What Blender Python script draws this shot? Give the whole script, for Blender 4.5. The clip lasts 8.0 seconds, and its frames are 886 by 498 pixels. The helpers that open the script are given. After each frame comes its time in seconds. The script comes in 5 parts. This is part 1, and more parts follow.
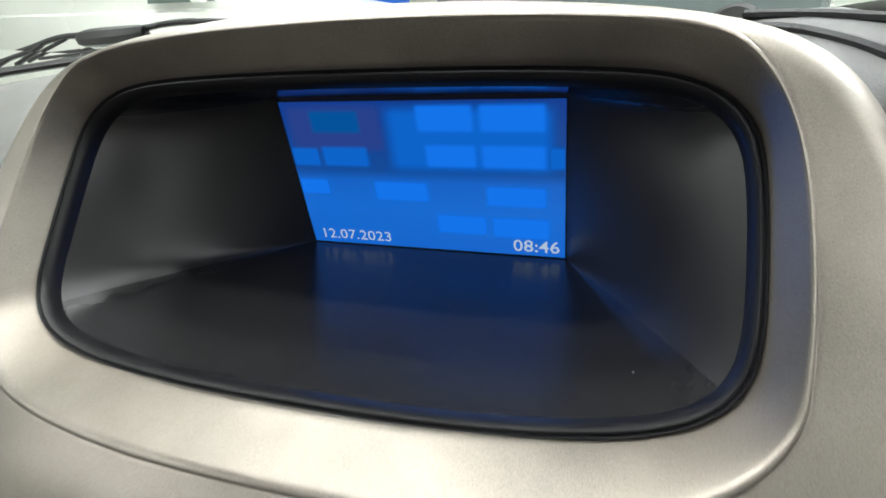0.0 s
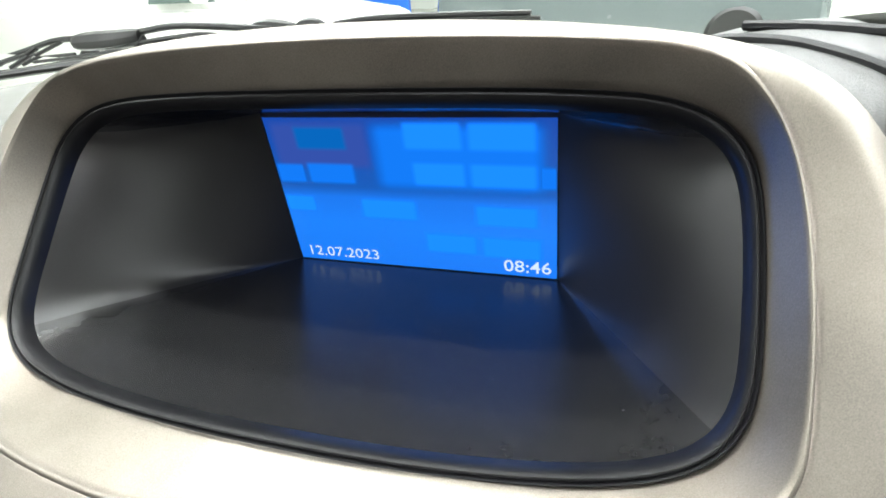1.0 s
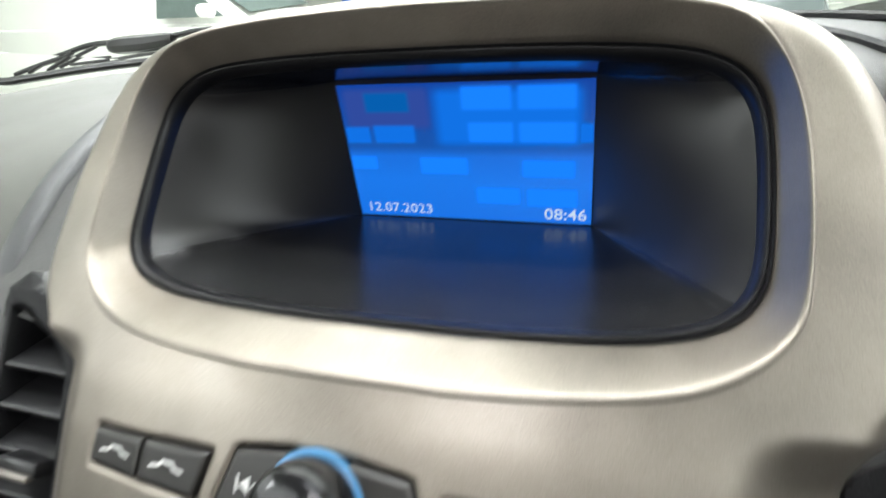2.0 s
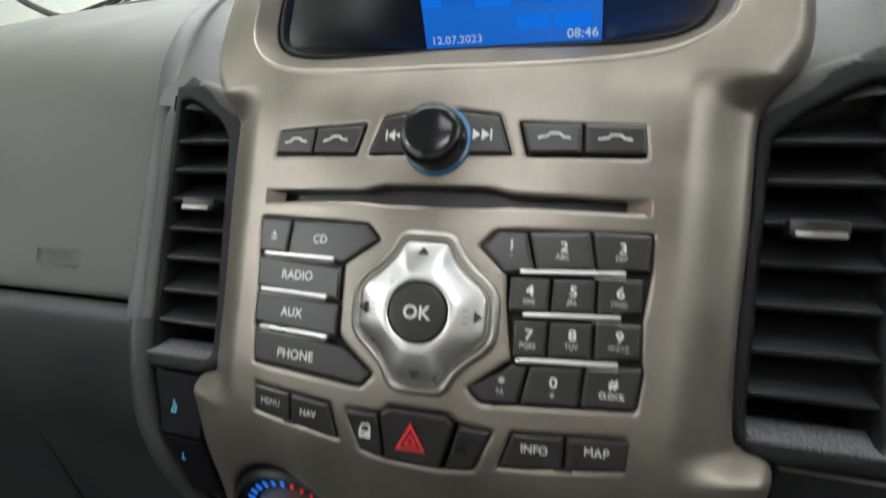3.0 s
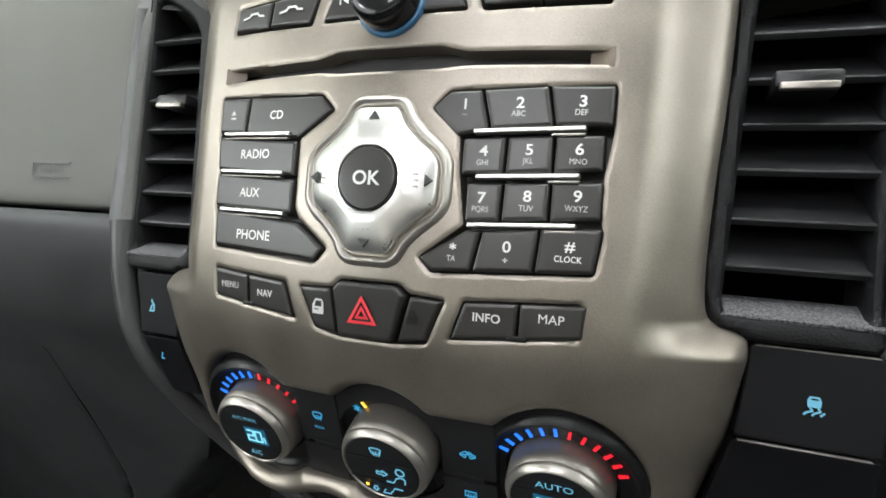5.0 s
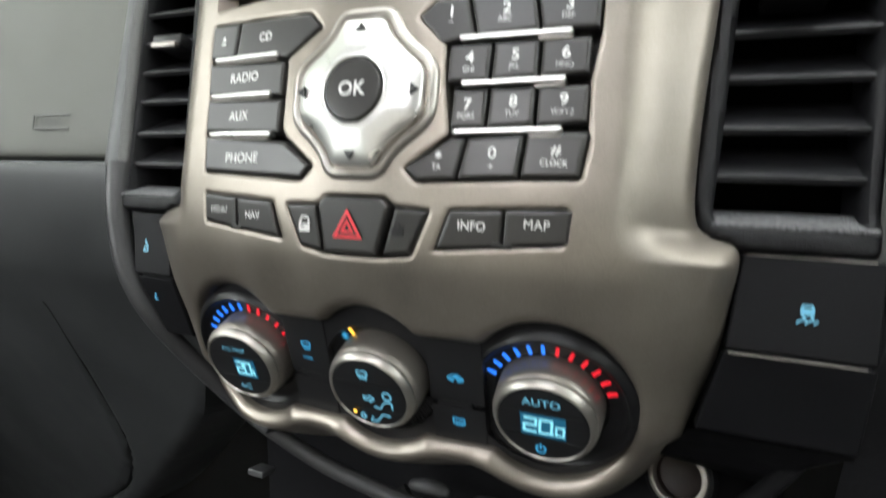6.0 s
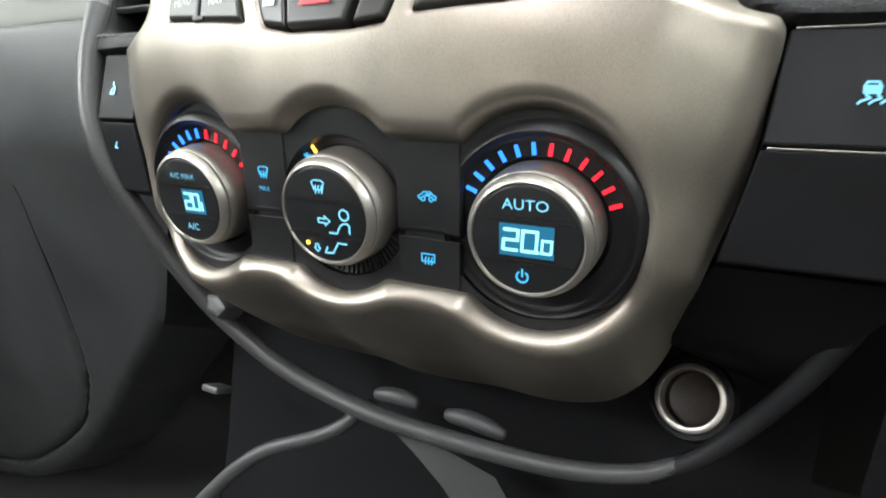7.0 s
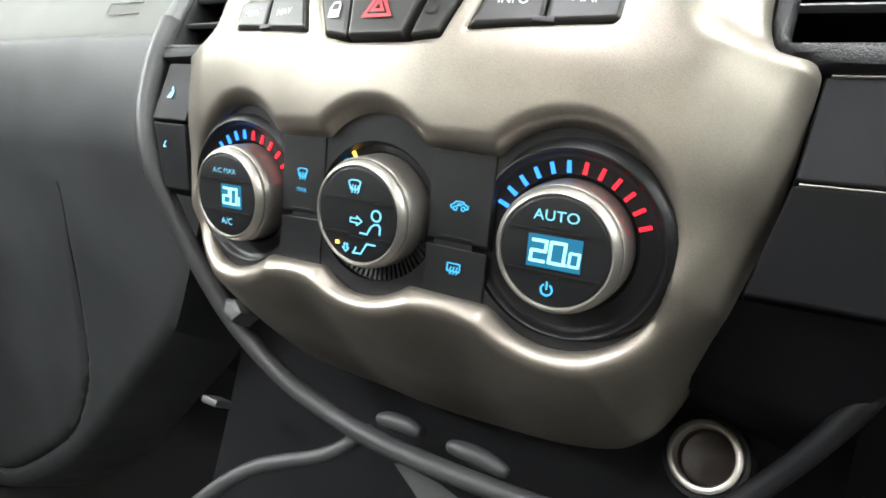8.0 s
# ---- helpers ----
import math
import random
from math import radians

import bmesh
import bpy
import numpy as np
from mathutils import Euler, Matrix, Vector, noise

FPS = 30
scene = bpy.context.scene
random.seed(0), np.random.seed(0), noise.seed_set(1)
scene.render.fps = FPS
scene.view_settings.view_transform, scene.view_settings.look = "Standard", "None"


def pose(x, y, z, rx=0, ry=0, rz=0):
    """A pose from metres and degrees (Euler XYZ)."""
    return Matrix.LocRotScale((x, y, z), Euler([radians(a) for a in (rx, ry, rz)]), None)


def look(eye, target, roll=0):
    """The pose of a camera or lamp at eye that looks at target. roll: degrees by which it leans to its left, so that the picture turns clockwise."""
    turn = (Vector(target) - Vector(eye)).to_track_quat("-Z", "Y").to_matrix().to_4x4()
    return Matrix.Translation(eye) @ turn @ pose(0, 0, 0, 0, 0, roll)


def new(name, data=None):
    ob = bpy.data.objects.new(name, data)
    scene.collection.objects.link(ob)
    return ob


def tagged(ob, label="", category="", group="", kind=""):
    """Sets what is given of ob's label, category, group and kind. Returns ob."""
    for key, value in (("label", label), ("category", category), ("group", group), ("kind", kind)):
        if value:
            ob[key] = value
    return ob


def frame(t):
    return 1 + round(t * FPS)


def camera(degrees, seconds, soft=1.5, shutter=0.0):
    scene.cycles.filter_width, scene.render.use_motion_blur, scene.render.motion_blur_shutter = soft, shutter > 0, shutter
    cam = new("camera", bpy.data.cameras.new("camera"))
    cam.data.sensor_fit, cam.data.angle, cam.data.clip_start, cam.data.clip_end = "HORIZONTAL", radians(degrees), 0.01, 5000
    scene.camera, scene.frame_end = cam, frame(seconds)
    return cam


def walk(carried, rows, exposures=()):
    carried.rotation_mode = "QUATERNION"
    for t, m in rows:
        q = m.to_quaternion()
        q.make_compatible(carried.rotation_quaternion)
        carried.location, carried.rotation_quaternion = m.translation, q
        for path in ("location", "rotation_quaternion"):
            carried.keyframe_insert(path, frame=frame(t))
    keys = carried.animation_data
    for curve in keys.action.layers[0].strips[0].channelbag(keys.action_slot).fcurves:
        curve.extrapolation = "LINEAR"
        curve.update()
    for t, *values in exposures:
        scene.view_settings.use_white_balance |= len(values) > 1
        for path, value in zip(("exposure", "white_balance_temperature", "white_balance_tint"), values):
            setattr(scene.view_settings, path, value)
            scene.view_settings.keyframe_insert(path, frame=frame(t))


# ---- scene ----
cam = camera(78.0, 8.0, soft=1.7, shutter=0.5)
# seconds, x, y, z, and the turn in degrees
PATH = [
    (0, 0.0741, 0.0022, 1.3741, 62.42, 4.68, 17.28),
    (0.5, 0.0742, 0.0148, 1.3748, 62.4, 4.84, 17.38),
    (1, 0.0759, 0.0118, 1.3771, 62.59, 4.44, 17.4),
    (1.2, 0.076, 0.0112, 1.3791, 62.57, 4.43, 17.13),
    (2.3, 0.0627, -0.072, 1.3579, 64.16, 4.58, 17.69),
    (2.5, 0.0605, -0.105, 1.3479, 63.11, 4.41, 16.95),
    (3, 0.0718, -0.16, 1.318, 62.4, 5.26, 17.22),
    (3.5, 0.0868, -0.1765, 1.2837, 61.99, 6.08, 18.38),
    (4, 0.0984, -0.1687, 1.2727, 60.9, 6.75, 19.5),
    (5.5, 0.1027, -0.1605, 1.2717, 60.57, 7.26, 21.04),
    (6, 0.1102, -0.1722, 1.2409, 61.08, 7.34, 21.69),
    (6.5, 0.1186, -0.1818, 1.188, 63.68, 6.12, 23.11),
    (7, 0.1189, -0.1751, 1.1474, 66.35, 3.5, 25.91),
    (7.3, 0.1172, -0.1682, 1.1388, 67.75, 1.28, 27.75),
    (7.5, 0.1165, -0.1725, 1.1326, 71.1, -0.82, 28.29),
    (8, 0.1189, -0.1857, 1.1286, 73.82, -2.3, 29.43),
]
EXPOSURE = [(0.0, -0.62), (0.5, -0.45), (1.0, 0.1), (1.2, 0.1), (2.5, -0.5), (3.0, -0.78), (3.5, -0.9), (4.0, -0.55), (5.5, 0.02), (6.0, 0.1), (6.5, 0.48), (7.0, 0.95), (7.5, 1.25), (8.0, 1.2)]
walk(cam, [(t, pose(*row)) for t, *row in PATH], EXPOSURE)

# ---- light ----
world = bpy.data.worlds.new("showroom_air")
scene.world = world
world.use_nodes = True
world.node_tree.nodes["Background"].inputs[0].default_value = (0.93, 0.97, 1.0, 1)
world.node_tree.nodes["Background"].inputs[1].default_value = 0.15


def area(name, eye, target, sx, sy, watts, colour=(1, 0.97, 0.93)):
    data = bpy.data.lights.new(name, "AREA")
    data.shape, data.size, data.size_y, data.energy, data.color = "RECTANGLE", sx, sy, watts, colour
    ob = new(name, data)
    ob.matrix_world = look(eye, target)
    return ob


area("ceiling_lamp", (-2.0, 5.0, 4.6), (-2.0, 5.0, 0), 9.0, 1.2, 980, (0.95, 0.99, 1.0))
area("ceiling_lamp", (-2.0, -4.0, 4.6), (-2.0, -4.0, 0), 9.0, 1.2, 900, (0.95, 0.99, 1.0))
# added lamp with no known source, to brighten the display hood's right shoulder
area("ceiling_lamp", (5.5, 6.5, 4.6), (5.5, 6.5, 0), 5.0, 2.0, 1300, (0.95, 0.99, 1.0))
# two narrow rows of tubes over the windscreen
area("ceiling_lamp", (-0.3, 0.22, 4.6), (-0.3, 0.22, 0), 5.0, 0.16, 88, (0.95, 0.99, 1.0))
area("ceiling_lamp", (-0.3, 1.30, 4.6), (-0.3, 1.30, 0), 5.0, 0.16, 88, (0.95, 0.99, 1.0))
# showroom light entering by the passenger window, the rear window and the open driver's side
area("window_light", (-0.86, -0.55, 1.64), (0.0, -0.25, 1.18), 1.3, 0.36, 5.2, (0.95, 0.99, 1.0))
area("window_light", (0.1, -1.55, 1.56), (0.0, 0.0, 1.2), 1.3, 0.42, 1.15, (1.0, 0.88, 0.79))
area("window_light", (0.0, 0.34, 1.80), (0.0, 0.05, 1.25), 1.3, 0.42, 2.0, (0.95, 1.0, 0.98))
area("dome_lamp", (0.0, -0.60, 1.81), (0.0, -0.3, 1.0), 0.30, 0.14, 2.6, (0.98, 0.97, 0.99))
area("dome_lamp", (0.02, -0.30, 1.81), (0.02, -0.2, 0.6), 0.30, 0.14, 1.1, (0.93, 0.97, 1.03))
area("window_light", (0.84, 0.16, 1.62), (0.08, 0.12, 1.36), 0.6, 0.36, 2.8, (0.93, 0.98, 1.0))
area("window_light", (0.84, -0.45, 1.66), (0.0, -0.1, 1.2), 1.0, 0.25, 1.4, (0.93, 0.97, 1.0))

# ---- panel frame: millimetres across, into and up the leaning centre panel ----
PANEL = pose(0, 0, 1.2, -33)
MM = 0.001


# ---- materials ----
def material(name, colour, rough=0.5, metal=0.0, vary=0.12, grain=400.0, bump=0.0, blotch=25.0, coat=0.0, rough_vary=0.08, spec=0.5):
    m = bpy.data.materials.new(name)
    m.use_nodes = True
    t = m.node_tree
    n, link = t.nodes, t.links.new
    b = n["Principled BSDF"]
    where = n.new("ShaderNodeTexCoord").outputs["Object"]
    fine, broad = n.new("ShaderNodeTexNoise"), n.new("ShaderNodeTexNoise")
    fine.inputs["Scale"].default_value, fine.inputs["Detail"].default_value = grain, 3
    broad.inputs["Scale"].default_value, broad.inputs["Detail"].default_value = blotch, 4
    link(where, fine.inputs["Vector"]), link(where, broad.inputs["Vector"])
    both = n.new("ShaderNodeMath")
    both.operation = "MULTIPLY_ADD"
    link(fine.outputs["Fac"], both.inputs[0])
    both.inputs[1].default_value = 0.5
    half = n.new("ShaderNodeMath")
    half.operation = "MULTIPLY"
    link(broad.outputs["Fac"], half.inputs[0])
    half.inputs[1].default_value = 0.5
    link(half.outputs[0], both.inputs[2])
    ramp = n.new("ShaderNodeValToRGB")
    lo, hi = [max(0.0, c * (1 - vary)) for c in colour], [min(1.0, c * (1 + vary)) for c in colour]
    ramp.color_ramp.elements[0].position, ramp.color_ramp.elements[0].color = 0.3, (*lo, 1)
    ramp.color_ramp.elements[1].position, ramp.color_ramp.elements[1].color = 0.7, (*hi, 1)
    link(both.outputs[0], ramp.inputs[0])
    link(ramp.outputs[0], b.inputs["Base Color"])
    span = n.new("ShaderNodeMapRange")
    span.inputs[1].default_value, span.inputs[2].default_value = 0.3, 0.7
    span.inputs[3].default_value, span.inputs[4].default_value = max(0.02, rough - rough_vary), min(1.0, rough + rough_vary)
    link(broad.outputs["Fac"], span.inputs[0]), link(span.outputs[0], b.inputs["Roughness"])
    b.inputs["Metallic"].default_value = metal
    b.inputs["Specular IOR Level"].default_value = spec
    b.inputs["Coat Weight"].default_value = coat
    b.inputs["Coat Roughness"].default_value = 0.08
    if bump:
        k = n.new("ShaderNodeBump")
        k.inputs["Strength"].default_value, k.inputs["Distance"].default_value = bump, 0.0004
        link(fine.outputs["Fac"], k.inputs["Height"]), link(k.outputs[0], b.inputs["Normal"])
    return m


def glow(name, colour, strength, base=(0.02, 0.02, 0.02)):
    m = bpy.data.materials.new(name)
    m.use_nodes = True
    b = m.node_tree.nodes["Principled BSDF"]
    b.inputs["Base Color"].default_value = (*base, 1)
    b.inputs["Emission Color"].default_value = (*colour, 1)
    b.inputs["Emission Strength"].default_value = strength
    b.inputs["Roughness"].default_value = 0.3
    return m


def soft_glow(name, colour, strength):
    """A lit patch of a screen's picture, fading towards its edges."""
    m = bpy.data.materials.new(name)
    m.use_nodes = True
    n, link = m.node_tree.nodes, m.node_tree.links.new
    split = n.new("ShaderNodeSeparateXYZ")
    link(n.new("ShaderNodeTexCoord").outputs["Generated"], split.inputs[0])
    sides = []
    for axis in ("X", "Z"):
        far = n.new("ShaderNodeMath")
        far.operation = "SUBTRACT"
        far.inputs[0].default_value = 1.0
        link(split.outputs[axis], far.inputs[1])
        near = n.new("ShaderNodeMath")
        near.operation = "MINIMUM"
        link(split.outputs[axis], near.inputs[0]), link(far.outputs[0], near.inputs[1])
        up = n.new("ShaderNodeMapRange")
        up.interpolation_type = "SMOOTHSTEP"
        up.inputs[2].default_value = 0.11 if axis == "X" else 0.2
        link(near.outputs[0], up.inputs[0])
        sides.append(up)
    both = n.new("ShaderNodeMath")
    both.operation = "MULTIPLY"
    link(sides[0].outputs[0], both.inputs[0]), link(sides[1].outputs[0], both.inputs[1])
    lit, clear, mix = n.new("ShaderNodeEmission"), n.new("ShaderNodeBsdfTransparent"), n.new("ShaderNodeMixShader")
    lit.inputs[0].default_value, lit.inputs[1].default_value = (*colour, 1), strength
    link(both.outputs[0], mix.inputs[0]), link(clear.outputs[0], mix.inputs[1]), link(lit.outputs[0], mix.inputs[2])
    link(mix.outputs[0], n["Material Output"].inputs[0])
    return m


SILVER = material("satin titanium paint", (0.280, 0.248, 0.213), 0.39, 0.76, 0.34, 3200, 0.07, 30, coat=0.1, rough_vary=0.04)
CHROME = material("satin chrome", (0.74, 0.73, 0.71), 0.33, 0.9, 0.05, 900, 0.03, 60)
BARREL = material("satin knob barrel", (0.30, 0.275, 0.25), 0.40, 0.8, 0.08, 1500, 0.05, 60)
PADRING = material("bright satin surround", (0.46, 0.435, 0.40), 0.36, 0.88, 0.06, 1500, 0.03, 60)
KNOBRIM = material("brushed knob metal", (0.40, 0.375, 0.345), 0.36, 0.8, 0.06, 1500, 0.05, 60)
KEY = material("dark key plastic", (0.027, 0.0255, 0.024), 0.33, 0.0, 0.18, 1800, 0.06, 80, rough_vary=0.02)
GLOSS = material("gloss black plastic", (0.010, 0.010, 0.011), 0.12, 0.0, 0.2, 900, 0.0, 60, rough_vary=0.05)
PLATE = material("climate plate plastic", (0.013, 0.013, 0.014), 0.42, 0.0, 0.2, 1800, 0.05, 60, spec=0.3)
DIAL = material("black dial plastic", (0.009, 0.009, 0.010), 0.40, 0.0, 0.2, 900, 0.0, 60, spec=0.3)
BIN = material("display bin plastic", (0.017, 0.0165, 0.017), 0.33, 0.0, 0.12, 1500, 0.0, 45, rough_vary=0.03)
SWITCH = material("matt black switch plastic", (0.007, 0.007, 0.008), 0.5, 0.0, 0.2, 1800, 0.05, 60, spec=0.12)
SEAL = material("satin black sealing lip", (0.010, 0.010, 0.011), 0.36, 0.0, 0.1, 700, 0.0, 60, spec=0.35)
BLACK = material("black rubber", (0.012, 0.012, 0.012), 0.42, 0.0, 0.2, 900, 0.05, 60)
VENT = material("vent plastic", (0.012, 0.012, 0.013), 0.36, 0.0, 0.2, 1700, 0.2, 60, spec=0.4)
VFRAME = material("black grained vent plastic", (0.007, 0.007, 0.008), 0.48, 0.0, 0.5, 1500, 0.9, 40, spec=0.22)
# the shade deep in the vents is put into this near-black colour
PIT = material("vent throat with shade in colour", (0.003, 0.003, 0.003), 0.9, 0.0, 0.2, 900, 0.0, 60, spec=0.1)
GRAIN = material("grained dark dash plastic", (0.068, 0.068, 0.066), 0.62, 0.0, 0.25, 1100, 0.9, 40, spec=0.3)
DASH = material("grey-green soft dash", (0.080, 0.081, 0.071), 0.58, 0.0, 0.10, 1300, 0.3, 14, spec=0.35)
LOWER = material("dark lower dash plastic", (0.008, 0.008, 0.009), 0.6, 0.0, 0.2, 1000, 0.4, 14, spec=0.08)
KNEE = material("dark grained knee panel skin", (0.008, 0.008, 0.009), 0.55, 0.0, 0.35, 420, 1.0, 40, spec=0.15)
GLOVE_SKIN = material("dark grey glovebox plastic", (0.022, 0.023, 0.024), 0.5, 0.0, 0.10, 1000, 0.4, 14, spec=0.4)
CARPET = material("dark cabin carpet", (0.018, 0.017, 0.017), 0.95, 0.0, 0.4, 700, 0.9, 40)
WHITE = material("white legend ink", (0.72, 0.72, 0.70), 0.5, 0.0, 0.04)
GREYINK = material("grey legend ink", (0.46, 0.46, 0.45), 0.5, 0.0, 0.04)
DARKINK = material("dark legend ink", (0.02, 0.02, 0.02), 0.5, 0.0, 0.04)
RED = material("red legend ink", (0.72, 0.035, 0.05), 0.45, 0.0, 0.06)
WALLPAINT = material("white showroom paint", (0.82, 0.84, 0.80), 0.7, 0.0, 0.03, 60, 0.0, 1.0)
TILES = material("pale showroom floor", (0.62, 0.64, 0.58), 0.25, 0.0, 0.05, 40, 0.0, 0.7)
CARPAINT = material("white car paint", (0.84, 0.85, 0.80), 0.3, 0.0, 0.02, 40, 0.0, 1.0, coat=0.6)
DARKGLASS = material("dark car glass", (0.10, 0.13, 0.12), 0.12, 0.0, 0.1, 10)
BLUEPAINT = material("blue painted panel", (0.02, 0.13, 0.62), 0.4, 0.0, 0.05, 10, 0.0, 1.0)
GREYPAINT = material("dark grey car paint", (0.10, 0.12, 0.12), 0.2, 0.0, 0.04, 40, 0.0, 1.0, coat=0.6)
TRIM = material("pale grey trim plastic", (0.046, 0.047, 0.049), 0.5, 0.0, 0.1, 1300, 0.2, 30)
HEADLINER = material("grey headliner cloth", (0.30, 0.295, 0.28), 0.95, 0.0, 0.08, 900, 0.3, 12)
ICE = glow("pale blue backlit legend", (0.17, 0.56, 0.78), 0.85)
ICEBLUE = glow("blue backlit legend", (0.05, 0.40, 0.72), 0.9)
LCD = glow("blue display glow", (0.0, 0.19, 0.36), 0.5)
DIGIT = glow("pale display digit", (0.30, 0.84, 1.0), 1.0)
BLUETICK = glow("blue tick light", (0.02, 0.20, 1.0), 1.4)
REDTICK = glow("red tick light", (1.0, 0.012, 0.03), 1.0)
AMBER = glow("amber lamp", (1.0, 0.55, 0.06), 2.2)


# ---- shape helpers ----
def thing(name, at, label, category, group="", kind=""):
    """An Empty in the panel frame, at mm."""
    ob = new(name)
    ob.empty_display_size = 0.01
    ob.matrix_world = PANEL @ Matrix.Translation([v * MM for v in at])
    ob["at"] = [float(v) for v in at]
    return tagged(ob, label, category, group, kind)


def base_of(ob):
    v = Vector((0, 0, 0))
    while ob is not None:
        if "at" in ob:
            v += Vector(ob["at"])
        ob = ob.parent
    return v


def part(name, bm, mat, parent=None, label="", smooth=True):
    """Links a bmesh, in panel mm, as one mesh: a part of parent, or a thing of its own."""
    mesh = bpy.data.meshes.new(name)
    bmesh.ops.recalc_face_normals(bm, faces=bm.faces)
    bm.to_mesh(mesh)
    bm.free()
    return part_mesh(name, mesh, mat, parent, label, smooth)


def part_mesh(name, mesh, mat, parent=None, label="", smooth=True):
    ob = new(name, mesh)
    if parent is not None:
        ob.parent = parent
        mesh.transform(Matrix.Translation(-base_of(parent)))
    mesh.transform(Matrix.Scale(MM, 4))
    if parent is None:
        ob.matrix_world = PANEL
    mesh.materials.append(mat)
    if smooth:
        mesh.shade_smooth()
        mesh.set_sharp_from_angle(angle=radians(44))
    return tagged(ob, label)


def poly_sdf(poly):
    """Signed distance to a closed polygon, for arrays of x and z; negative inside."""
    p = np.array(poly, float)
    q = np.roll(p, -1, 0)

    def f(x, z):
        x, z = np.asarray(x, float), np.asarray(z, float)
        best, inside = np.full(x.shape, 1e18), np.zeros(x.shape, bool)
        for (ax, az), (bx, bz) in zip(p, q):
            ex, ez = bx - ax, bz - az
            u = np.clip(((x - ax) * ex + (z - az) * ez) / (ex * ex + ez * ez + 1e-12), 0, 1)
            best = np.minimum(best, (x - ax - u * ex) ** 2 + (z - az - u * ez) ** 2)
            cross = (az > z) != (bz > z)
            with np.errstate(divide="ignore", invalid="ignore"):
                xs = ax + (z - az) * ex / (ez if ez else 1e-12)
            inside ^= cross & (x < xs)
        return np.where(inside, -1, 1) * np.sqrt(best)

    return f


def mirrored(right):
    """A closed outline from its right half, listed from bottom to top."""
    return right + [(-x, z) for x, z in reversed(right) if abs(x) > 1e-6]


def chaikin(poly, rounds=2, closed=True):
    p = np.array(poly, float)
    for _ in range(rounds):
        q = np.roll(p, -1, 0) if closed else p[1:]
        a = p if closed else p[:-1]
        new_p = np.stack([0.75 * a + 0.25 * q, 0.25 * a + 0.75 * q], 1).reshape(-1, p.shape[1])
        p = new_p if closed else np.vstack([p[:1], new_p, p[-1:]])
    return p


def sheet(sdf, surf, box, step, thick, edge):
    """A curved sheet over the inside of an outline: surf(x, z) gives its depth, edge(d, x, z) rounds it off near the rim,
    and a rim wall of the given thickness goes back from there."""
    x0, x1, z0, z1 = box
    nx, nz = int((x1 - x0) / step) + 1, int((z1 - z0) / step) + 1
    gx, gz = np.meshgrid(np.linspace(x0, x1, nx), np.linspace(z0, z1, nz), indexing="ij")
    cx, cz = (gx[:-1, :-1] + gx[1:, 1:]) / 2, (gz[:-1, :-1] + gz[1:, 1:]) / 2
    keep = sdf(cx, cz) < 0
    count = np.zeros((nx, nz), int)
    for a in (0, 1):
        for b in (0, 1):
            count[a : nx - 1 + a, b : nz - 1 + b] += keep
    rim = (count > 0) & (count < 4)
    px, pz = gx.copy(), gz.copy()
    for _ in range(4):
        x, z = px[rim], pz[rim]
        d = sdf(x, z)
        dx, dz = (sdf(x + 0.05, z) - d) / 0.05, (sdf(x, z + 0.05) - d) / 0.05
        n = np.maximum(dx * dx + dz * dz, 0.2)
        move = np.clip(d / n, -step, step)
        px[rim], pz[rim] = x - move * dx, z - move * dz
    d = np.where(rim, 0.0, np.maximum(-sdf(px, pz), 0.0))
    y = surf(px, pz) + edge(d, px, pz)
    used = count > 0
    index = np.full((nx, nz), -1)
    index[used] = np.arange(used.sum())
    verts = np.stack([px[used], y[used], pz[used]], 1)
    i, j = np.nonzero(keep)
    faces = np.stack([index[i, j], index[i + 1, j], index[i + 1, j + 1], index[i, j + 1]], 1)
    edges = {}
    for f in faces.tolist():
        for a, b in zip(f, f[1:] + f[:1]):
            if (b, a) in edges:
                del edges[(b, a)]
            else:
                edges[(a, b)] = True
    back, more, walls = {}, [], []
    for a, b in edges:
        for v in (a, b):
            if v not in back:
                back[v] = len(verts) + len(more)
                more.append(verts[v] + (0, thick, 0))
        walls.append((b, a, back[a], back[b]))
    mesh = bpy.data.meshes.new("sheet")
    mesh.from_pydata(np.vstack([verts, more]).tolist() if more else verts.tolist(), [], faces.tolist() + walls)
    mesh.update()
    return mesh


def offset(poly, d):
    """The polygon (x, z) moved inwards by d, by mitres."""
    p = np.array(poly, float)
    area2 = sum(p[i - 1][0] * p[i][1] - p[i][0] * p[i - 1][1] for i in range(len(p)))
    s = 1 if area2 > 0 else -1
    out = []
    for i in range(len(p)):
        a, b = p[i] - p[i - 1], p[(i + 1) % len(p)] - p[i]
        a, b = a / (np.linalg.norm(a) + 1e-9), b / (np.linalg.norm(b) + 1e-9)
        na, nb = s * np.array((-a[1], a[0])), s * np.array((-b[1], b[0]))
        m = na + nb
        out.append(p[i] + m * d / max(0.45, 1 + na @ nb))
    return np.array(out)


def rounded(poly, r, n=3):
    """The polygon with its corners rounded."""
    p, out = np.array(poly, float), []
    for i in range(len(p)):
        a, c, b = p[i - 1], p[i], p[(i + 1) % len(p)]
        la, lb = np.linalg.norm(a - c), np.linalg.norm(b - c)
        u, v = c + (a - c) * min(r, la * 0.45) / la, c + (b - c) * min(r, lb * 0.45) / lb
        out += [(1 - k) ** 2 * u + 2 * k * (1 - k) * c + k * k * v for k in np.linspace(0, 1, n + 1)]
    return np.array(out)


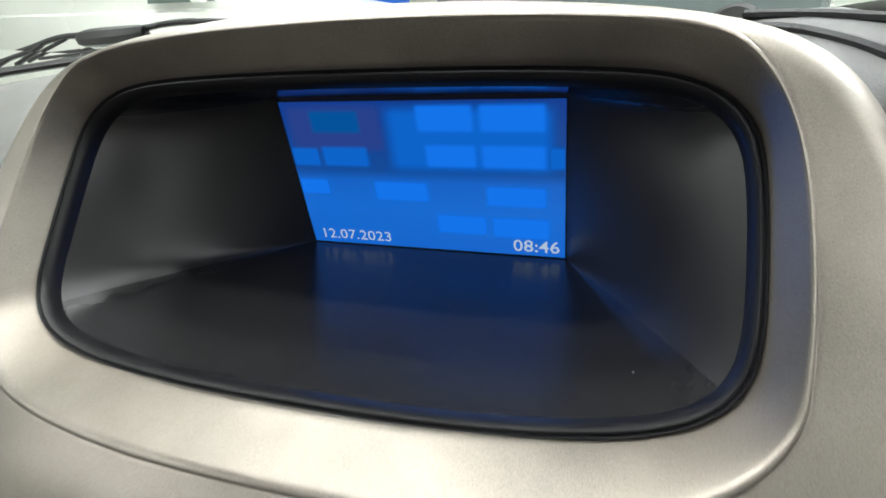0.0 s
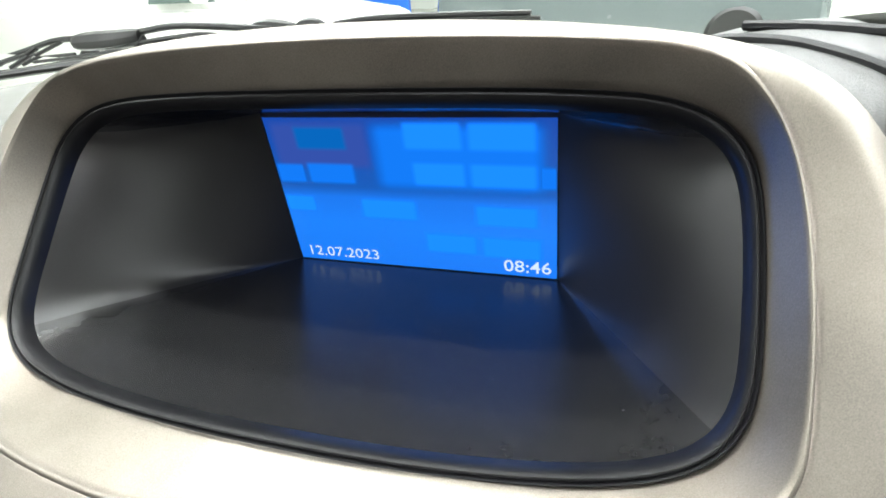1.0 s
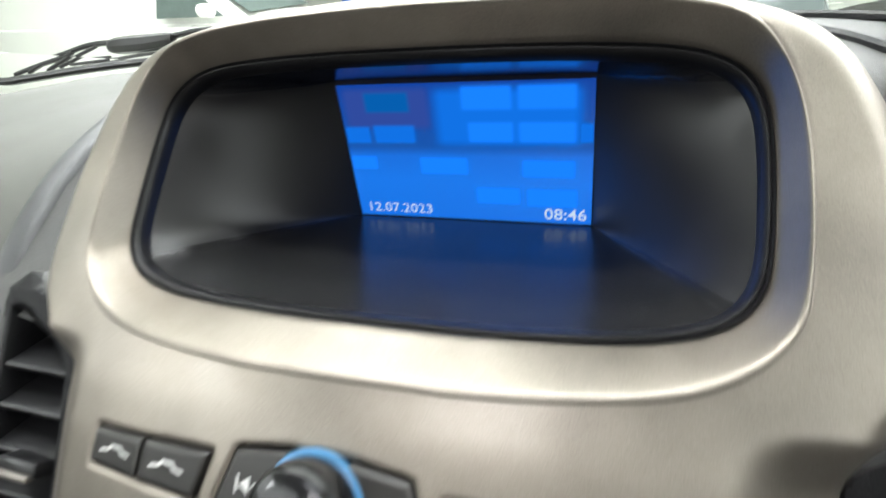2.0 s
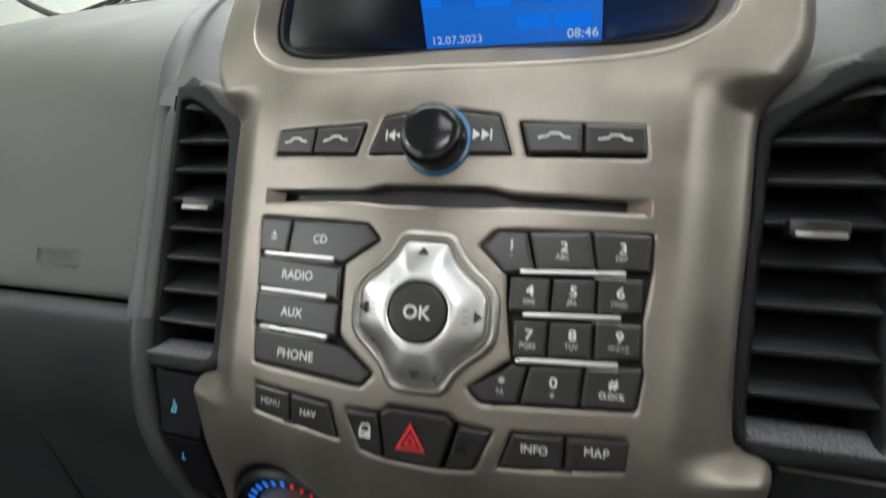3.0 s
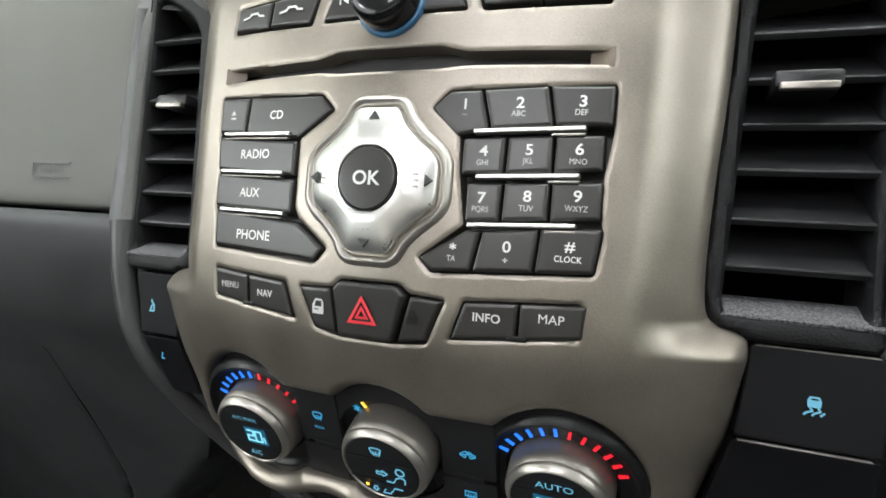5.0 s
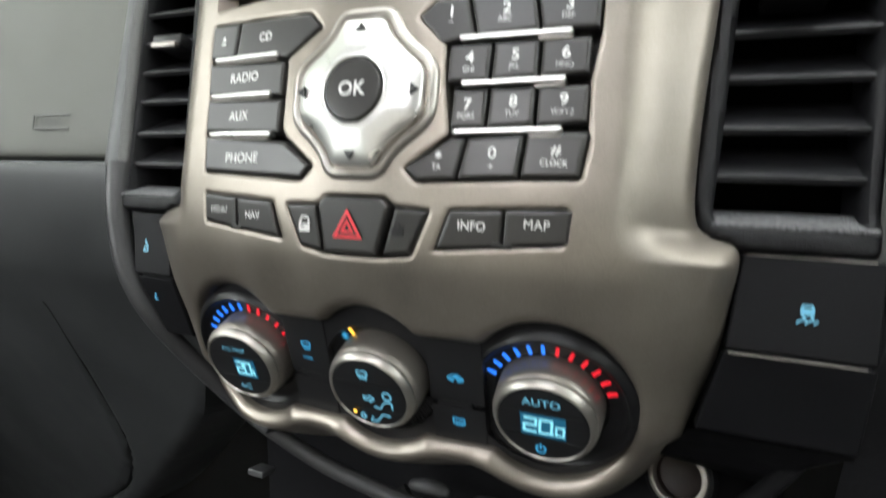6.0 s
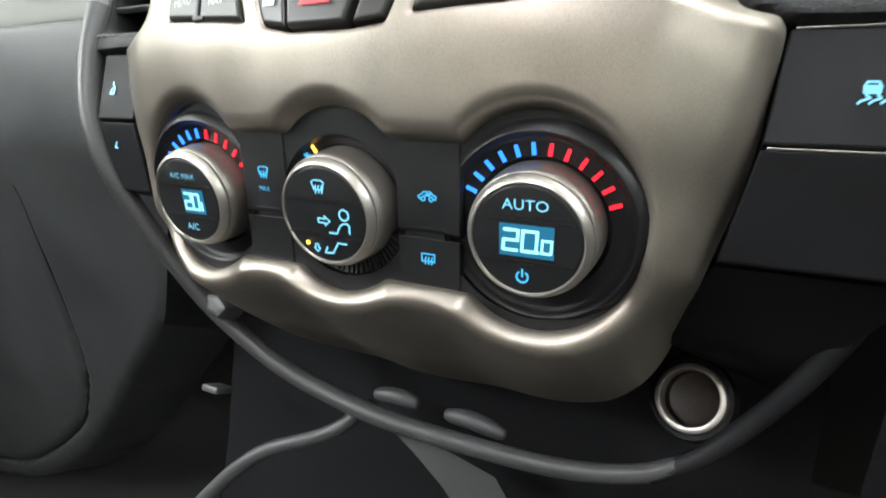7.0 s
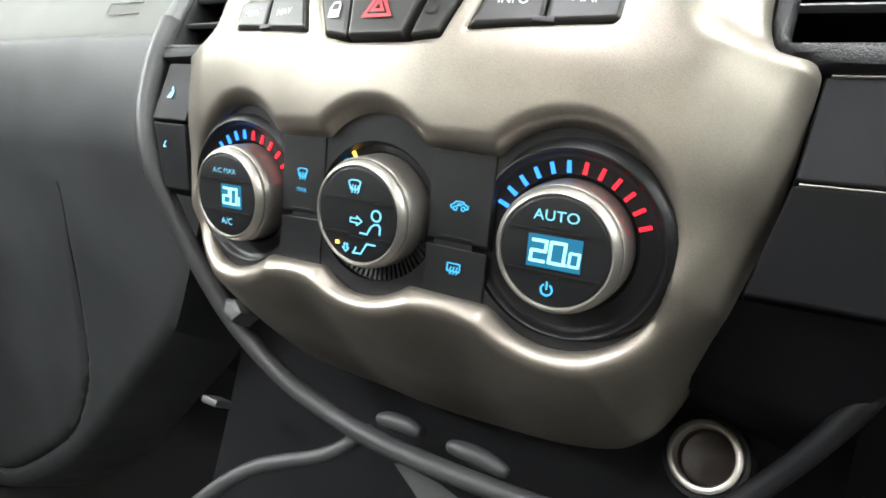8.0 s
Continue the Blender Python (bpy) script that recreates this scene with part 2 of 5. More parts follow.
def level(poly, surf):
    """The plane that fits surf best over the corners of a key."""
    p = np.array(poly, float)
    y = np.array([float(surf(x, z)) for x, z in p])
    a, b, c = np.linalg.lstsq(np.c_[p, np.ones(len(p))], y, rcond=None)[0]
    return lambda x, z: a * x + b * z + c


def key_mesh(poly, surf, proud, bevel=0.6, deep=5.0, radius=0.8):
    """A key cap with a bevelled flat front that lies along surf."""
    bm = bmesh.new()
    outer = rounded(poly, radius)
    surf = level(poly, surf)
    rings = []
    for inset, y in ((0, deep), (0, -proud + bevel), (bevel * 0.3, -proud + bevel * 0.3), (bevel, -proud), (bevel + 0.3, -proud)):
        ring = rounded(offset(poly, inset), max(0.25, radius - 0.5 * inset)) if inset else outer
        rings.append([bm.verts.new((x, float(surf(x, z)) + y, z)) for x, z in ring])
    n = len(outer)
    for a, b in zip(rings, rings[1:]):
        for i in range(n):
            bm.faces.new((a[i], a[(i + 1) % n], b[(i + 1) % n], b[i]))
    bm.faces.new(rings[-1])
    return bm


def lathe(profile, at, axis, n=64, start=None):
    """A turned body: profile of (radius, height) along axis from at."""
    bm = bmesh.new()
    axis = Vector(axis).normalized()
    u = axis.orthogonal().normalized()
    w = axis.cross(u)
    rings = []
    for r, h in profile:
        c = Vector(at) + axis * h
        if r < 1e-6:
            rings.append([bm.verts.new(c)])
        else:
            rings.append([bm.verts.new(c + (u * math.cos(k * math.tau / n) + w * math.sin(k * math.tau / n)) * r) for k in range(n)])
    for a, b in zip(rings, rings[1:]):
        for k in range(n):
            l = (k + 1) % n
            if len(a) == 1 and len(b) > 1:
                bm.faces.new((a[0], b[k], b[l]))
            elif len(b) == 1 and len(a) > 1:
                bm.faces.new((a[k], a[l], b[0]))
            elif len(a) > 1:
                bm.faces.new((a[k], a[l], b[l], b[k]))
    return bm


def tube(points, radius, n=10, closed=False, flat=1.0, bm=None):
    """A round or flattened bar along points."""
    bm = bm or bmesh.new()
    pts = [Vector(p) for p in points]
    rings, up = [], Vector((0, 0.3, 1)).normalized()
    for i, p in enumerate(pts):
        a = pts[i - 1] if i or closed else p
        b = pts[(i + 1) % len(pts)] if i + 1 < len(pts) or closed else p
        t = (b - a).normalized()
        side = t.cross(up).normalized()
        top = side.cross(t)
        r = radius(i / (len(pts) - 1)) if callable(radius) else radius
        rings.append([bm.verts.new(p + (side * math.cos(k * math.tau / n) + top * math.sin(k * math.tau / n) * flat) * r) for k in range(n)])
    pairs = list(zip(rings, rings[1:])) + ([(rings[-1], rings[0])] if closed else [])
    for a, b in pairs:
        for k in range(n):
            bm.faces.new((a[k], a[(k + 1) % n], b[(k + 1) % n], b[k]))
    if not closed:
        bm.faces.new(rings[0]), bm.faces.new(rings[-1][::-1])
    return bm


def strip(rows):
    """A surface through rows of points."""
    bm = bmesh.new()
    v = [[bm.verts.new(p) for p in row] for row in rows]
    for a, b in zip(v, v[1:]):
        for k in range(len(a) - 1):
            bm.faces.new((a[k], a[k + 1], b[k + 1], b[k]))
    return bm


def bar(x0, x1, z0, z1, surf, proud, deep=1.0, bevel=0.2):
    return key_mesh([(x0, z0), (x1, z0), (x1, z1), (x0, z1)], surf, proud, bevel, deep, min(x1 - x0, z1 - z0) * 0.2)


def box_mm(x0, x1, y0, y1, z0, z1, bevel=0.0):
    bm = bmesh.new()
    bmesh.ops.create_cube(bm, size=1)
    for v in bm.verts:
        v.co = Vector(((x0 + x1) / 2 + v.co.x * (x1 - x0), (y0 + y1) / 2 + v.co.y * (y1 - y0), (z0 + z1) / 2 + v.co.z * (z1 - z0)))
    if bevel:
        bmesh.ops.bevel(bm, geom=bm.edges[:] , offset=bevel, segments=2, affect="EDGES", profile=0.5)
    return bm


def lettering(body, x, z, size, surf, proud, spread=1.0, bold=0.0, plane=None):
    """Writing as a mesh in the panel frame, centred at x, z, size its capitals' height."""
    data = bpy.data.curves.new("legend", "FONT")
    data.body, data.size, data.align_x, data.align_y = body, size / 0.7, "CENTER", "CENTER"
    data.offset = 0.0 if "M" in body or "W" in body else bold
    data.resolution_u, data.space_character = 4, 1.02
    ob = bpy.data.objects.new("legend", data)
    scene.collection.objects.link(ob)
    bpy.context.view_layer.update()
    mesh = bpy.data.meshes.new_from_object(ob.evaluated_get(bpy.context.evaluated_depsgraph_get()))
    bpy.data.objects.remove(ob)
    mesh.materials.clear()
    zs = [v.co.y for v in mesh.vertices]
    mid = (min(zs) + max(zs)) / 2 if zs else 0
    for v in mesh.vertices:
        px, pz = v.co.x * spread, v.co.y - mid
        if plane is not None:
            v.co = plane @ Vector((px, 0, pz))
        else:
            v.co = Vector((x + px, float(surf(x + px, z + pz)) - proud, z + pz))
    return mesh


# ---- the centre panel's form ----
PROFILE_Z = np.linspace(-220, 280, 1001)
PROFILE_Y = np.interp(
    PROFILE_Z,
    [-220, -176, -168, -158, -148, -138, -128, -96, -84, -75, -60, -45, -30, 75, 90, 101, 130, 211, 222, 240, 280],
    [52, 48, 47.5, 47, 46, 45, 42, 28, 21, 17, 11, 8, 7, 7.5, 8.5, 10.5, 14, 26, 33, 56, 120],
)
for _ in range(2):
    PROFILE_Y = np.convolve(np.pad(PROFILE_Y, 8, mode="edge"), np.ones(17) / 17, mode="valid")


def smooth01(v):
    v = np.clip(v, 0, 1)
    return v * v * (3 - 2 * v)


def bulge(x, z):
    """The panel's plain convex face."""
    return np.interp(z, PROFILE_Z, PROFILE_Y) + 0.00108 * np.asarray(x) ** 2


OPENING = chaikin(mirrored([(0, 115), (42, 115.3), (76, 117.8), (96, 123), (105, 133), (106.5, 150), (106.5, 176), (104, 194), (91, 203.5), (70, 205), (0, 203.5)]), 3)
RIDGE = chaikin(mirrored([(0, 101.6), (42, 102.2), (80, 106.4), (99, 114.6), (109.6, 126), (111.4, 140), (112, 157), (111, 177), (107.5, 193), (101, 204.5), (92, 210.5), (76, 212.4), (0, 212.4)]), 3)
OUTLINE = mirrored(
    [(0, -174), (45, -173), (86, -168), (102, -158), (111, -144), (118, -124), (124, -102), (130, -80), (131.5, -62), (132.6, -50), (132.4, -43.6), (129, -42.2), (123, -41.4)]
    + [(118.2, -38.8), (116.8, -29), (117.4, 0), (120.2, 40), (121, 60), (121.5, 84), (124, 95), (132, 103), (141.5, 114), (144.8, 140), (144, 166), (139, 192), (127, 214), (100, 229), (50, 234), (0, 235)]
)
ridge_d, outline_d = poly_sdf(RIDGE), poly_sdf(chaikin(OUTLINE, 2))


def recess_d(x, z):
    """The climate recess: three rounds and the band that joins them."""
    x, z = np.asarray(x, float), np.asarray(z, float)
    d = np.minimum(np.hypot(np.abs(x) - 72, z + 108.5) - 32, np.hypot(x, z + 109) - 30.5)
    band = np.maximum(np.abs(x) - 72, np.abs(z + 110) - 22.5)
    k = np.clip(0.5 + 0.5 * (band - d) / 1.2, 0, 1)
    return band * (1 - k) + d * k - 1.2 * k * (1 - k)


def scallop_d(x, z):
    """The recess's outline with soft inner corners."""
    rounds = [np.hypot(x - c, z + 108.7) - r for c, r in ((-72, 32), (0, 30.5), (72, 32))]
    rounds.append(np.maximum(np.abs(x) - 72, np.abs(z + 110) - 22.5))
    return -4.0 * np.log(sum(np.exp(-np.clip(d, -40, 200) / 4.0) for d in rounds))


def face(x, z):
    """The panel's face with the scoops beside the vents and the funnel round the display."""
    x, z = np.asarray(x, float), np.asarray(z, float)
    y = bulge(x, z)
    scoop = smooth01((np.abs(x) - 92) / 30) * smooth01((z + 53) / 13) * smooth01((103 - z) / 16)
    y = y + 13 * scoop + 7 * smooth01((np.abs(x) - 100) / 32) * smooth01((-30 - z) / 30)
    under = scallop_d(x, z) - 6.6
    y = y + smooth01((-116 - z) / 14) * 3.2 * 0.5 * (under + np.sqrt(under * under + 9))
    return y


def flat(x, z):
    """The face without the funnel, for keys."""
    return bulge(x, z)


# ---- key blocks: outlines in mm ----
def mir(poly):
    return [(-x, z) for x, z in reversed(poly)]


SLOT = [(-82.5, 43.5), (-31, 44), (-21, 43), (21, 43), (31, 44), (82.5, 44), (82.2, 49), (32, 49.2), (22, 51.6), (-22, 51.6), (-32, 49.2), (-82.3, 48.8)]
LEFT_BLOCK = [(-80.2, -29), (-24, -32), (-19, -26), (-34, -14.5), (-36.3, -11), (-37, 17.5), (-20.8, 28.6), (-27.2, 35.2), (-84.6, 37.2), (-84.2, 20.6), (-82, 4), (-82.6, -11.8), (-81.5, -13)]
RIGHT_BLOCK = [(25.4, -31.6), (81.8, -28), (83.9, -13), (82.8, -11), (82.4, 5), (84.6, 21), (84.6, 37.2), (27, 35.2), (20.4, 28.6), (32, 19), (33, 4), (36, -13.5), (19.8, -26.2)]
MENU_BLOCK = [(-78.4, -50.2), (-33, -55.2), (-38, -40.2), (-78.8, -37.4)]
INFO_BLOCK = mir(MENU_BLOCK)
HAZARD_BLOCK = [(-23.6, -57.4), (-11.5, -59.8), (11.5, -59.6), (24.6, -58), (31.6, -40.8), (17.6, -39.8), (13.4, -36.7), (-11.4, -36.9), (-15, -40.4), (-31, -41)]
UPPER_LEFT = [(-80.8, 65), (-36.4, 63.8), (-32.2, 78.4), (-79.2, 77)]
UPPER_RIGHT = mir(UPPER_LEFT)
SEEK_BLOCK = [(-31, 64), (31, 64.4), (25, 81.2), (9, 83.4), (-9, 83.4), (-25, 81)]
blocks = [poly_sdf(rounded(p, 1.2)) for p in (SLOT, LEFT_BLOCK, RIGHT_BLOCK, MENU_BLOCK, INFO_BLOCK, HAZARD_BLOCK, UPPER_LEFT, UPPER_RIGHT, SEEK_BLOCK)]


def fascia_d(x, z):
    d = np.maximum(outline_d(x, z), -np.minimum(ridge_d(x, z), recess_d(x, z)))
    for b in blocks:
        d = np.maximum(d, -b(x, z))
    return d


def fascia_edge(d, x, z):
    """Soft turned edges: broad at the outline, fine at the cut-outs."""
    do = np.maximum(-outline_d(x, z), 0)
    r = np.interp(z, [-180, -150, -110, -60, -44, -38, 90, 105, 140, 240], [14, 14, 14, 10, 6, 4, 4, 9, 13, 24])
    a = np.interp(z, [-180, -150, -110, -60, -44, -38, 90, 105, 140, 240], [14, 14, 16, 14, 8, 5, 5, 14, 24, 46])
    q = np.clip(1 - do / r, 0, 1) * 0.965
    out = a * (1 - np.sqrt(np.maximum(1 - q * q, 0)))
    dr = np.maximum(recess_d(x, z), 0)
    low = smooth01((-112 - z) / 14)
    rr = 3.6 + 4.9 * low
    q = np.clip(1 - dr / rr, 0, 1)
    out = out + rr * ((1 - np.sqrt(np.maximum(1 - q * q, 0))) * (1 - 0.75 * low) + 0.62 * q * low)
    q = np.clip(1 - d / 0.9, 0, 1)
    return out + 0.6 * (1 - np.sqrt(np.maximum(1 - q * q, 0))) * ((dr > 2) & (do > 2))


fascia = thing("centre_fascia", (0, 20, 0), "satin titanium-coloured centre dashboard panel with display hood", "dashboard panel")
part_mesh("panel", sheet(fascia_d, face, (-150, 150, -176, 237), 0.9, 16, fascia_edge), SILVER, fascia)
plain_backing = sheet(lambda x, z: np.maximum(np.maximum(np.abs(x) - 90, np.abs(z - 12) - 75), 0.001 - 1), lambda x, z: bulge(x, z) + 9, (-90, 90, -63, 87), 5, 2, lambda d, x, z: 0 * d)
part_mesh("backing", plain_backing, BLACK, fascia, "black backing behind the keys")
# the funnel from the ridge down to the display opening
def polar(poly, a):
    """The point of a star-shaped outline at an angle about the opening's middle."""
    p = np.array(poly) - (0, 160)
    q = np.roll(p, -1, axis=0)
    u = np.array((math.cos(a), math.sin(a)))
    e = q - p
    den = u[0] * e[:, 1] - u[1] * e[:, 0]
    den = np.where(np.abs(den) < 1e-9, 1e-9, den)
    r = (p[:, 0] * e[:, 1] - p[:, 1] * e[:, 0]) / den
    k = (p[:, 0] * u[1] - p[:, 1] * u[0]) / den
    ok = (r > 0) & (k >= -1e-6) & (k <= 1 + 1e-6)
    return (u * r[ok].min()) + (0, 160)


TURNS = np.linspace(0, math.tau, 300, endpoint=False)
ridge_p, open_p = np.array([polar(RIDGE, a) for a in TURNS]), np.array([polar(OPENING, a) for a in TURNS])


def skin(x, z):
    return face(x, z) + fascia_edge(np.full_like(np.asarray(x, float), 9.0), x, z)


ridge_y = skin(ridge_p[:, 0], ridge_p[:, 1])
funnel_rows = []
for u, h in ((-0.15, 0.55), (-0.1, 0.05), (-0.04, -0.35), (0.02, -0.45), (0.08, -0.1), (0.15, 0.75), (0.3, 2.9), (0.6, 7.0), (0.88, 10.8), (0.97, 12.0), (1.0, 12.8), (1.0, 16)):
    xy = ridge_p + (open_p - ridge_p) * u
    row = [Vector((x, y + h, z)) for (x, z), y in zip(xy, ridge_y)]
    funnel_rows.append(row + row[:1])
part("funnel", strip(funnel_rows), SILVER, fascia, "satin bevel round the display opening")
ring_s = np.r_[0, np.cumsum(np.linalg.norm(np.diff(np.r_[open_p, open_p[:1]], axis=0), axis=1))]
even = np.linspace(0, ring_s[-1], 420, endpoint=False)
lip_p = np.stack([np.interp(even, ring_s, np.r_[open_p[:, k], open_p[:1, k]]) for k in (0, 1)], 1)
for _ in range(4):
    lip_p = np.mean([np.roll(lip_p, k, axis=0) for k in range(-3, 4)], axis=0)
lip_y = skin(lip_p[:, 0], lip_p[:, 1]) + 12.6
lip_y = np.mean([np.roll(lip_y, k) for k in range(-14, 15)], axis=0)
lip_t = np.roll(lip_p, -1, axis=0) - np.roll(lip_p, 1, axis=0)
lip_n = np.stack([lip_t[:, 1], -lip_t[:, 0]], 1) / np.linalg.norm(lip_t, axis=1)[:, None]


def lip_ring(inset, back):
    """A closed row of points inside the opening's edge and behind its face."""
    return [Vector((x - nx * inset, y + back, z - nz * inset)) for (x, z), (nx, nz), y in zip(lip_p, lip_n, lip_y)]


lip_rows = [lip_ring(inset, back) for inset, back in ((-0.6, 3.0), (-0.5, 0.6), (0.0, -0.3), (0.35, 0.3), (0.45, 1.2), (0.65, 1.3), (0.85, 0.5), (1.1, 0.1), (1.5, 0.1), (1.9, 0.6), (2.3, 1.3), (2.6, 2.2), (2.8, 3.1), (2.95, 4.4), (3.05, 6.0))]
part("gasket", strip([row + row[:1] for row in lip_rows]), SEAL, fascia, "satin black sealing lip round the display opening")

# ---- display bin ----
SCREEN = [Vector(v) for v in ((-52, 121, 162.4), (56, 121, 162.4), (56, 81.7, 211), (-52, 81.7, 211))]
bin_thing = thing("display_housing", (0, 80, 150), "deep dark grey plastic display bin, dusty floor", "display housing")


B = [Vector((-52.5, 121.3, 162.0)), Vector((56.5, 121.3, 162.0)), Vector((56.5, 80.6, 212.4)), Vector((-52.5, 80.6, 212.4))]


def dusty():
    """Bin floor plastic under a film of dust with finger marks."""
    m = material("dusty bin floor", (0.013, 0.013, 0.014), 0.26, 0.0, 0.04, 1500, 0.0, 45, rough_vary=0.0, spec=0.4)
    n, link = m.node_tree.nodes, m.node_tree.links.new
    b = n["Principled BSDF"]
    where = n["Texture Coordinate"].outputs["Object"]
    film, spots = n.new("ShaderNodeTexNoise"), n.new("ShaderNodeTexVoronoi")
    film.inputs["Scale"].default_value, film.inputs["Detail"].default_value = 170, 8
    spots.inputs["Scale"].default_value = 120
    link(where, film.inputs["Vector"]), link(where, spots.inputs["Vector"])
    specks = n.new("ShaderNodeTexVoronoi")
    specks.inputs["Scale"].default_value = 210
    link(where, specks.inputs["Vector"])

    def ranged(socket, values):
        k = n.new("ShaderNodeMapRange")
        for i, v in enumerate(values):
            k.inputs[i + 1].default_value = v
        link(socket, k.inputs[0])
        return k.outputs[0]

    def product(a, c):
        k = n.new("ShaderNodeMath")
        k.operation = "MULTIPLY"
        link(a, k.inputs[0]), link(c, k.inputs[1])
        return k.outputs[0]

    def blend(factor, a, colour):
        k = n.new("ShaderNodeMix")
        k.data_type = "RGBA"
        link(factor, k.inputs["Factor"]), link(a, k.inputs["A"])
        k.inputs["B"].default_value = colour + (1,)
        return k.outputs["Result"]

    def chosen(cells, share):
        pick = n.new("ShaderNodeSeparateColor")
        link(cells.outputs["Color"], pick.inputs[0])
        return ranged(pick.outputs[0], (1 - share, 1 - share + 0.02, 0.0, 1.0))

    col = blend(ranged(film.outputs["Fac"], (0.35, 0.85, 0.0, 1.0)), b.inputs["Base Color"].links[0].from_socket, (0.019, 0.0185, 0.018))
    col = blend(product(ranged(spots.outputs["Distance"], (0.12, 0.34, 0.8, 0.0)), chosen(spots, 0.18)), col, (0.003, 0.003, 0.003))
    col = blend(product(ranged(specks.outputs["Distance"], (0.03, 0.07, 1.0, 0.0)), chosen(specks, 0.14)), col, (0.12, 0.12, 0.12))
    link(col, b.inputs["Base Color"])
    return m


DUSTY = dusty()
ROOFGLOSS = material("bin roof plastic", (0.02, 0.02, 0.021), 0.16, 0.0, 0.12, 1500, 0.0, 45, rough_vary=0.03)


def bin_rings():
    """Rows from the lip back to the screen; the corners sharpen towards the screen."""
    front = np.array([tuple(v) for v in lip_ring(3.05, 6.0)])
    n = len(front)
    turn = np.arctan2(front[:, 2] - 160, front[:, 0])
    picks = [int(np.argmin(np.abs(turn - math.atan2(z - 160, x)))) for x, z in ((-100.5, 129.5), (100.5, 129.5), (98, 197.5), (-98, 197.5))]
    back = np.zeros_like(front)
    walls = []
    for k in range(4):
        ids = [i % n for i in range(picks[k], picks[(k + 1) % 4] + (n if picks[(k + 1) % 4] < picks[k] else 0) + 1)]
        step = np.r_[0, np.cumsum(np.linalg.norm(np.diff(front[ids], axis=0), axis=1))]
        for i, u in zip(ids, step / step[-1]):
            back[i] = B[k].lerp(B[(k + 1) % 4], u)
        walls.append(ids)
    rows = []
    for q in np.linspace(0, 1, 25):
        row = front * (1 - q) + back * q
        spread = int(round(8 * (1 - q ** 2)))
        if 0 < q < 1:
            row = np.mean([np.roll(row, k, axis=0) for k in range(-spread, spread + 1)], axis=0)
        rows.append(row * 1.0 if q in (0, 1) else row + (front * (1 - q) + back * q - row) * max(0.0, 1 - q * 8))
    return rows, walls


ring_rows, wall_ids = bin_rings()
for name, ids, mat in zip(("bin_floor", "bin_side", "bin_roof", "bin_side"), wall_ids, (DUSTY, BIN, ROOFGLOSS, BIN)):
    part(name, strip([[Vector(row[i]) for i in ids] for row in ring_rows]), mat, bin_thing)
screen_up = (SCREEN[3] - SCREEN[0])

# ---- the lit screen: a picture of pale tiles over blue ----
screen_n = (SCREEN[1] - SCREEN[0]).cross(screen_up).normalized()
if screen_n.y > 0:
    screen_n = -screen_n


def on_screen(u, v, lift=0.0):
    """u across and v down the screen, 0 to 1."""
    return SCREEN[3].lerp(SCREEN[2], u) - screen_up * v + screen_n * lift


part("bin_back", strip([[on_screen(-0.3, 1.14, -1.2), on_screen(1.3, 1.14, -1.2)], [on_screen(-0.3, -0.10, -1.2), on_screen(1.3, -0.10, -1.2)]]), BLACK, bin_thing)


def screen_quad(u0, v0, u1, v1, lift):
    return strip([[on_screen(u0, v0, lift), on_screen(u1, v0, lift)], [on_screen(u0, v1, lift), on_screen(u1, v1, lift)]])


def screen_glow():
    m = bpy.data.materials.new("blue screen glow")
    m.use_nodes = True
    n, link = m.node_tree.nodes, m.node_tree.links.new
    b = n["Principled BSDF"]
    b.inputs["Base Color"].default_value = (0.01, 0.01, 0.02, 1)
    b.inputs["Roughness"].default_value = 0.25
    where = n.new("ShaderNodeTexCoord")
    split = n.new("ShaderNodeSeparateXYZ")
    link(where.outputs["Generated"], split.inputs[0])
    ramp = n.new("ShaderNodeValToRGB")
    e = ramp.color_ramp.elements
    e[0].position, e[0].color = 0.0, (0.006, 0.172, 0.80, 1)
    e[1].position, e[1].color = 1.0, (0.004, 0.055, 0.36, 1)
    for at, c in ((0.30, (0.006, 0.188, 0.84, 1)), (0.49, (0.005, 0.158, 0.74, 1)), (0.56, (0.003, 0.086, 0.42, 1))):
        k = e.new(at)
        k.color = c
    link(split.outputs["Z"], ramp.inputs[0])
    link(ramp.outputs[0], b.inputs["Emission Color"])
    b.inputs["Emission Strength"].default_value = 1.12
    return m


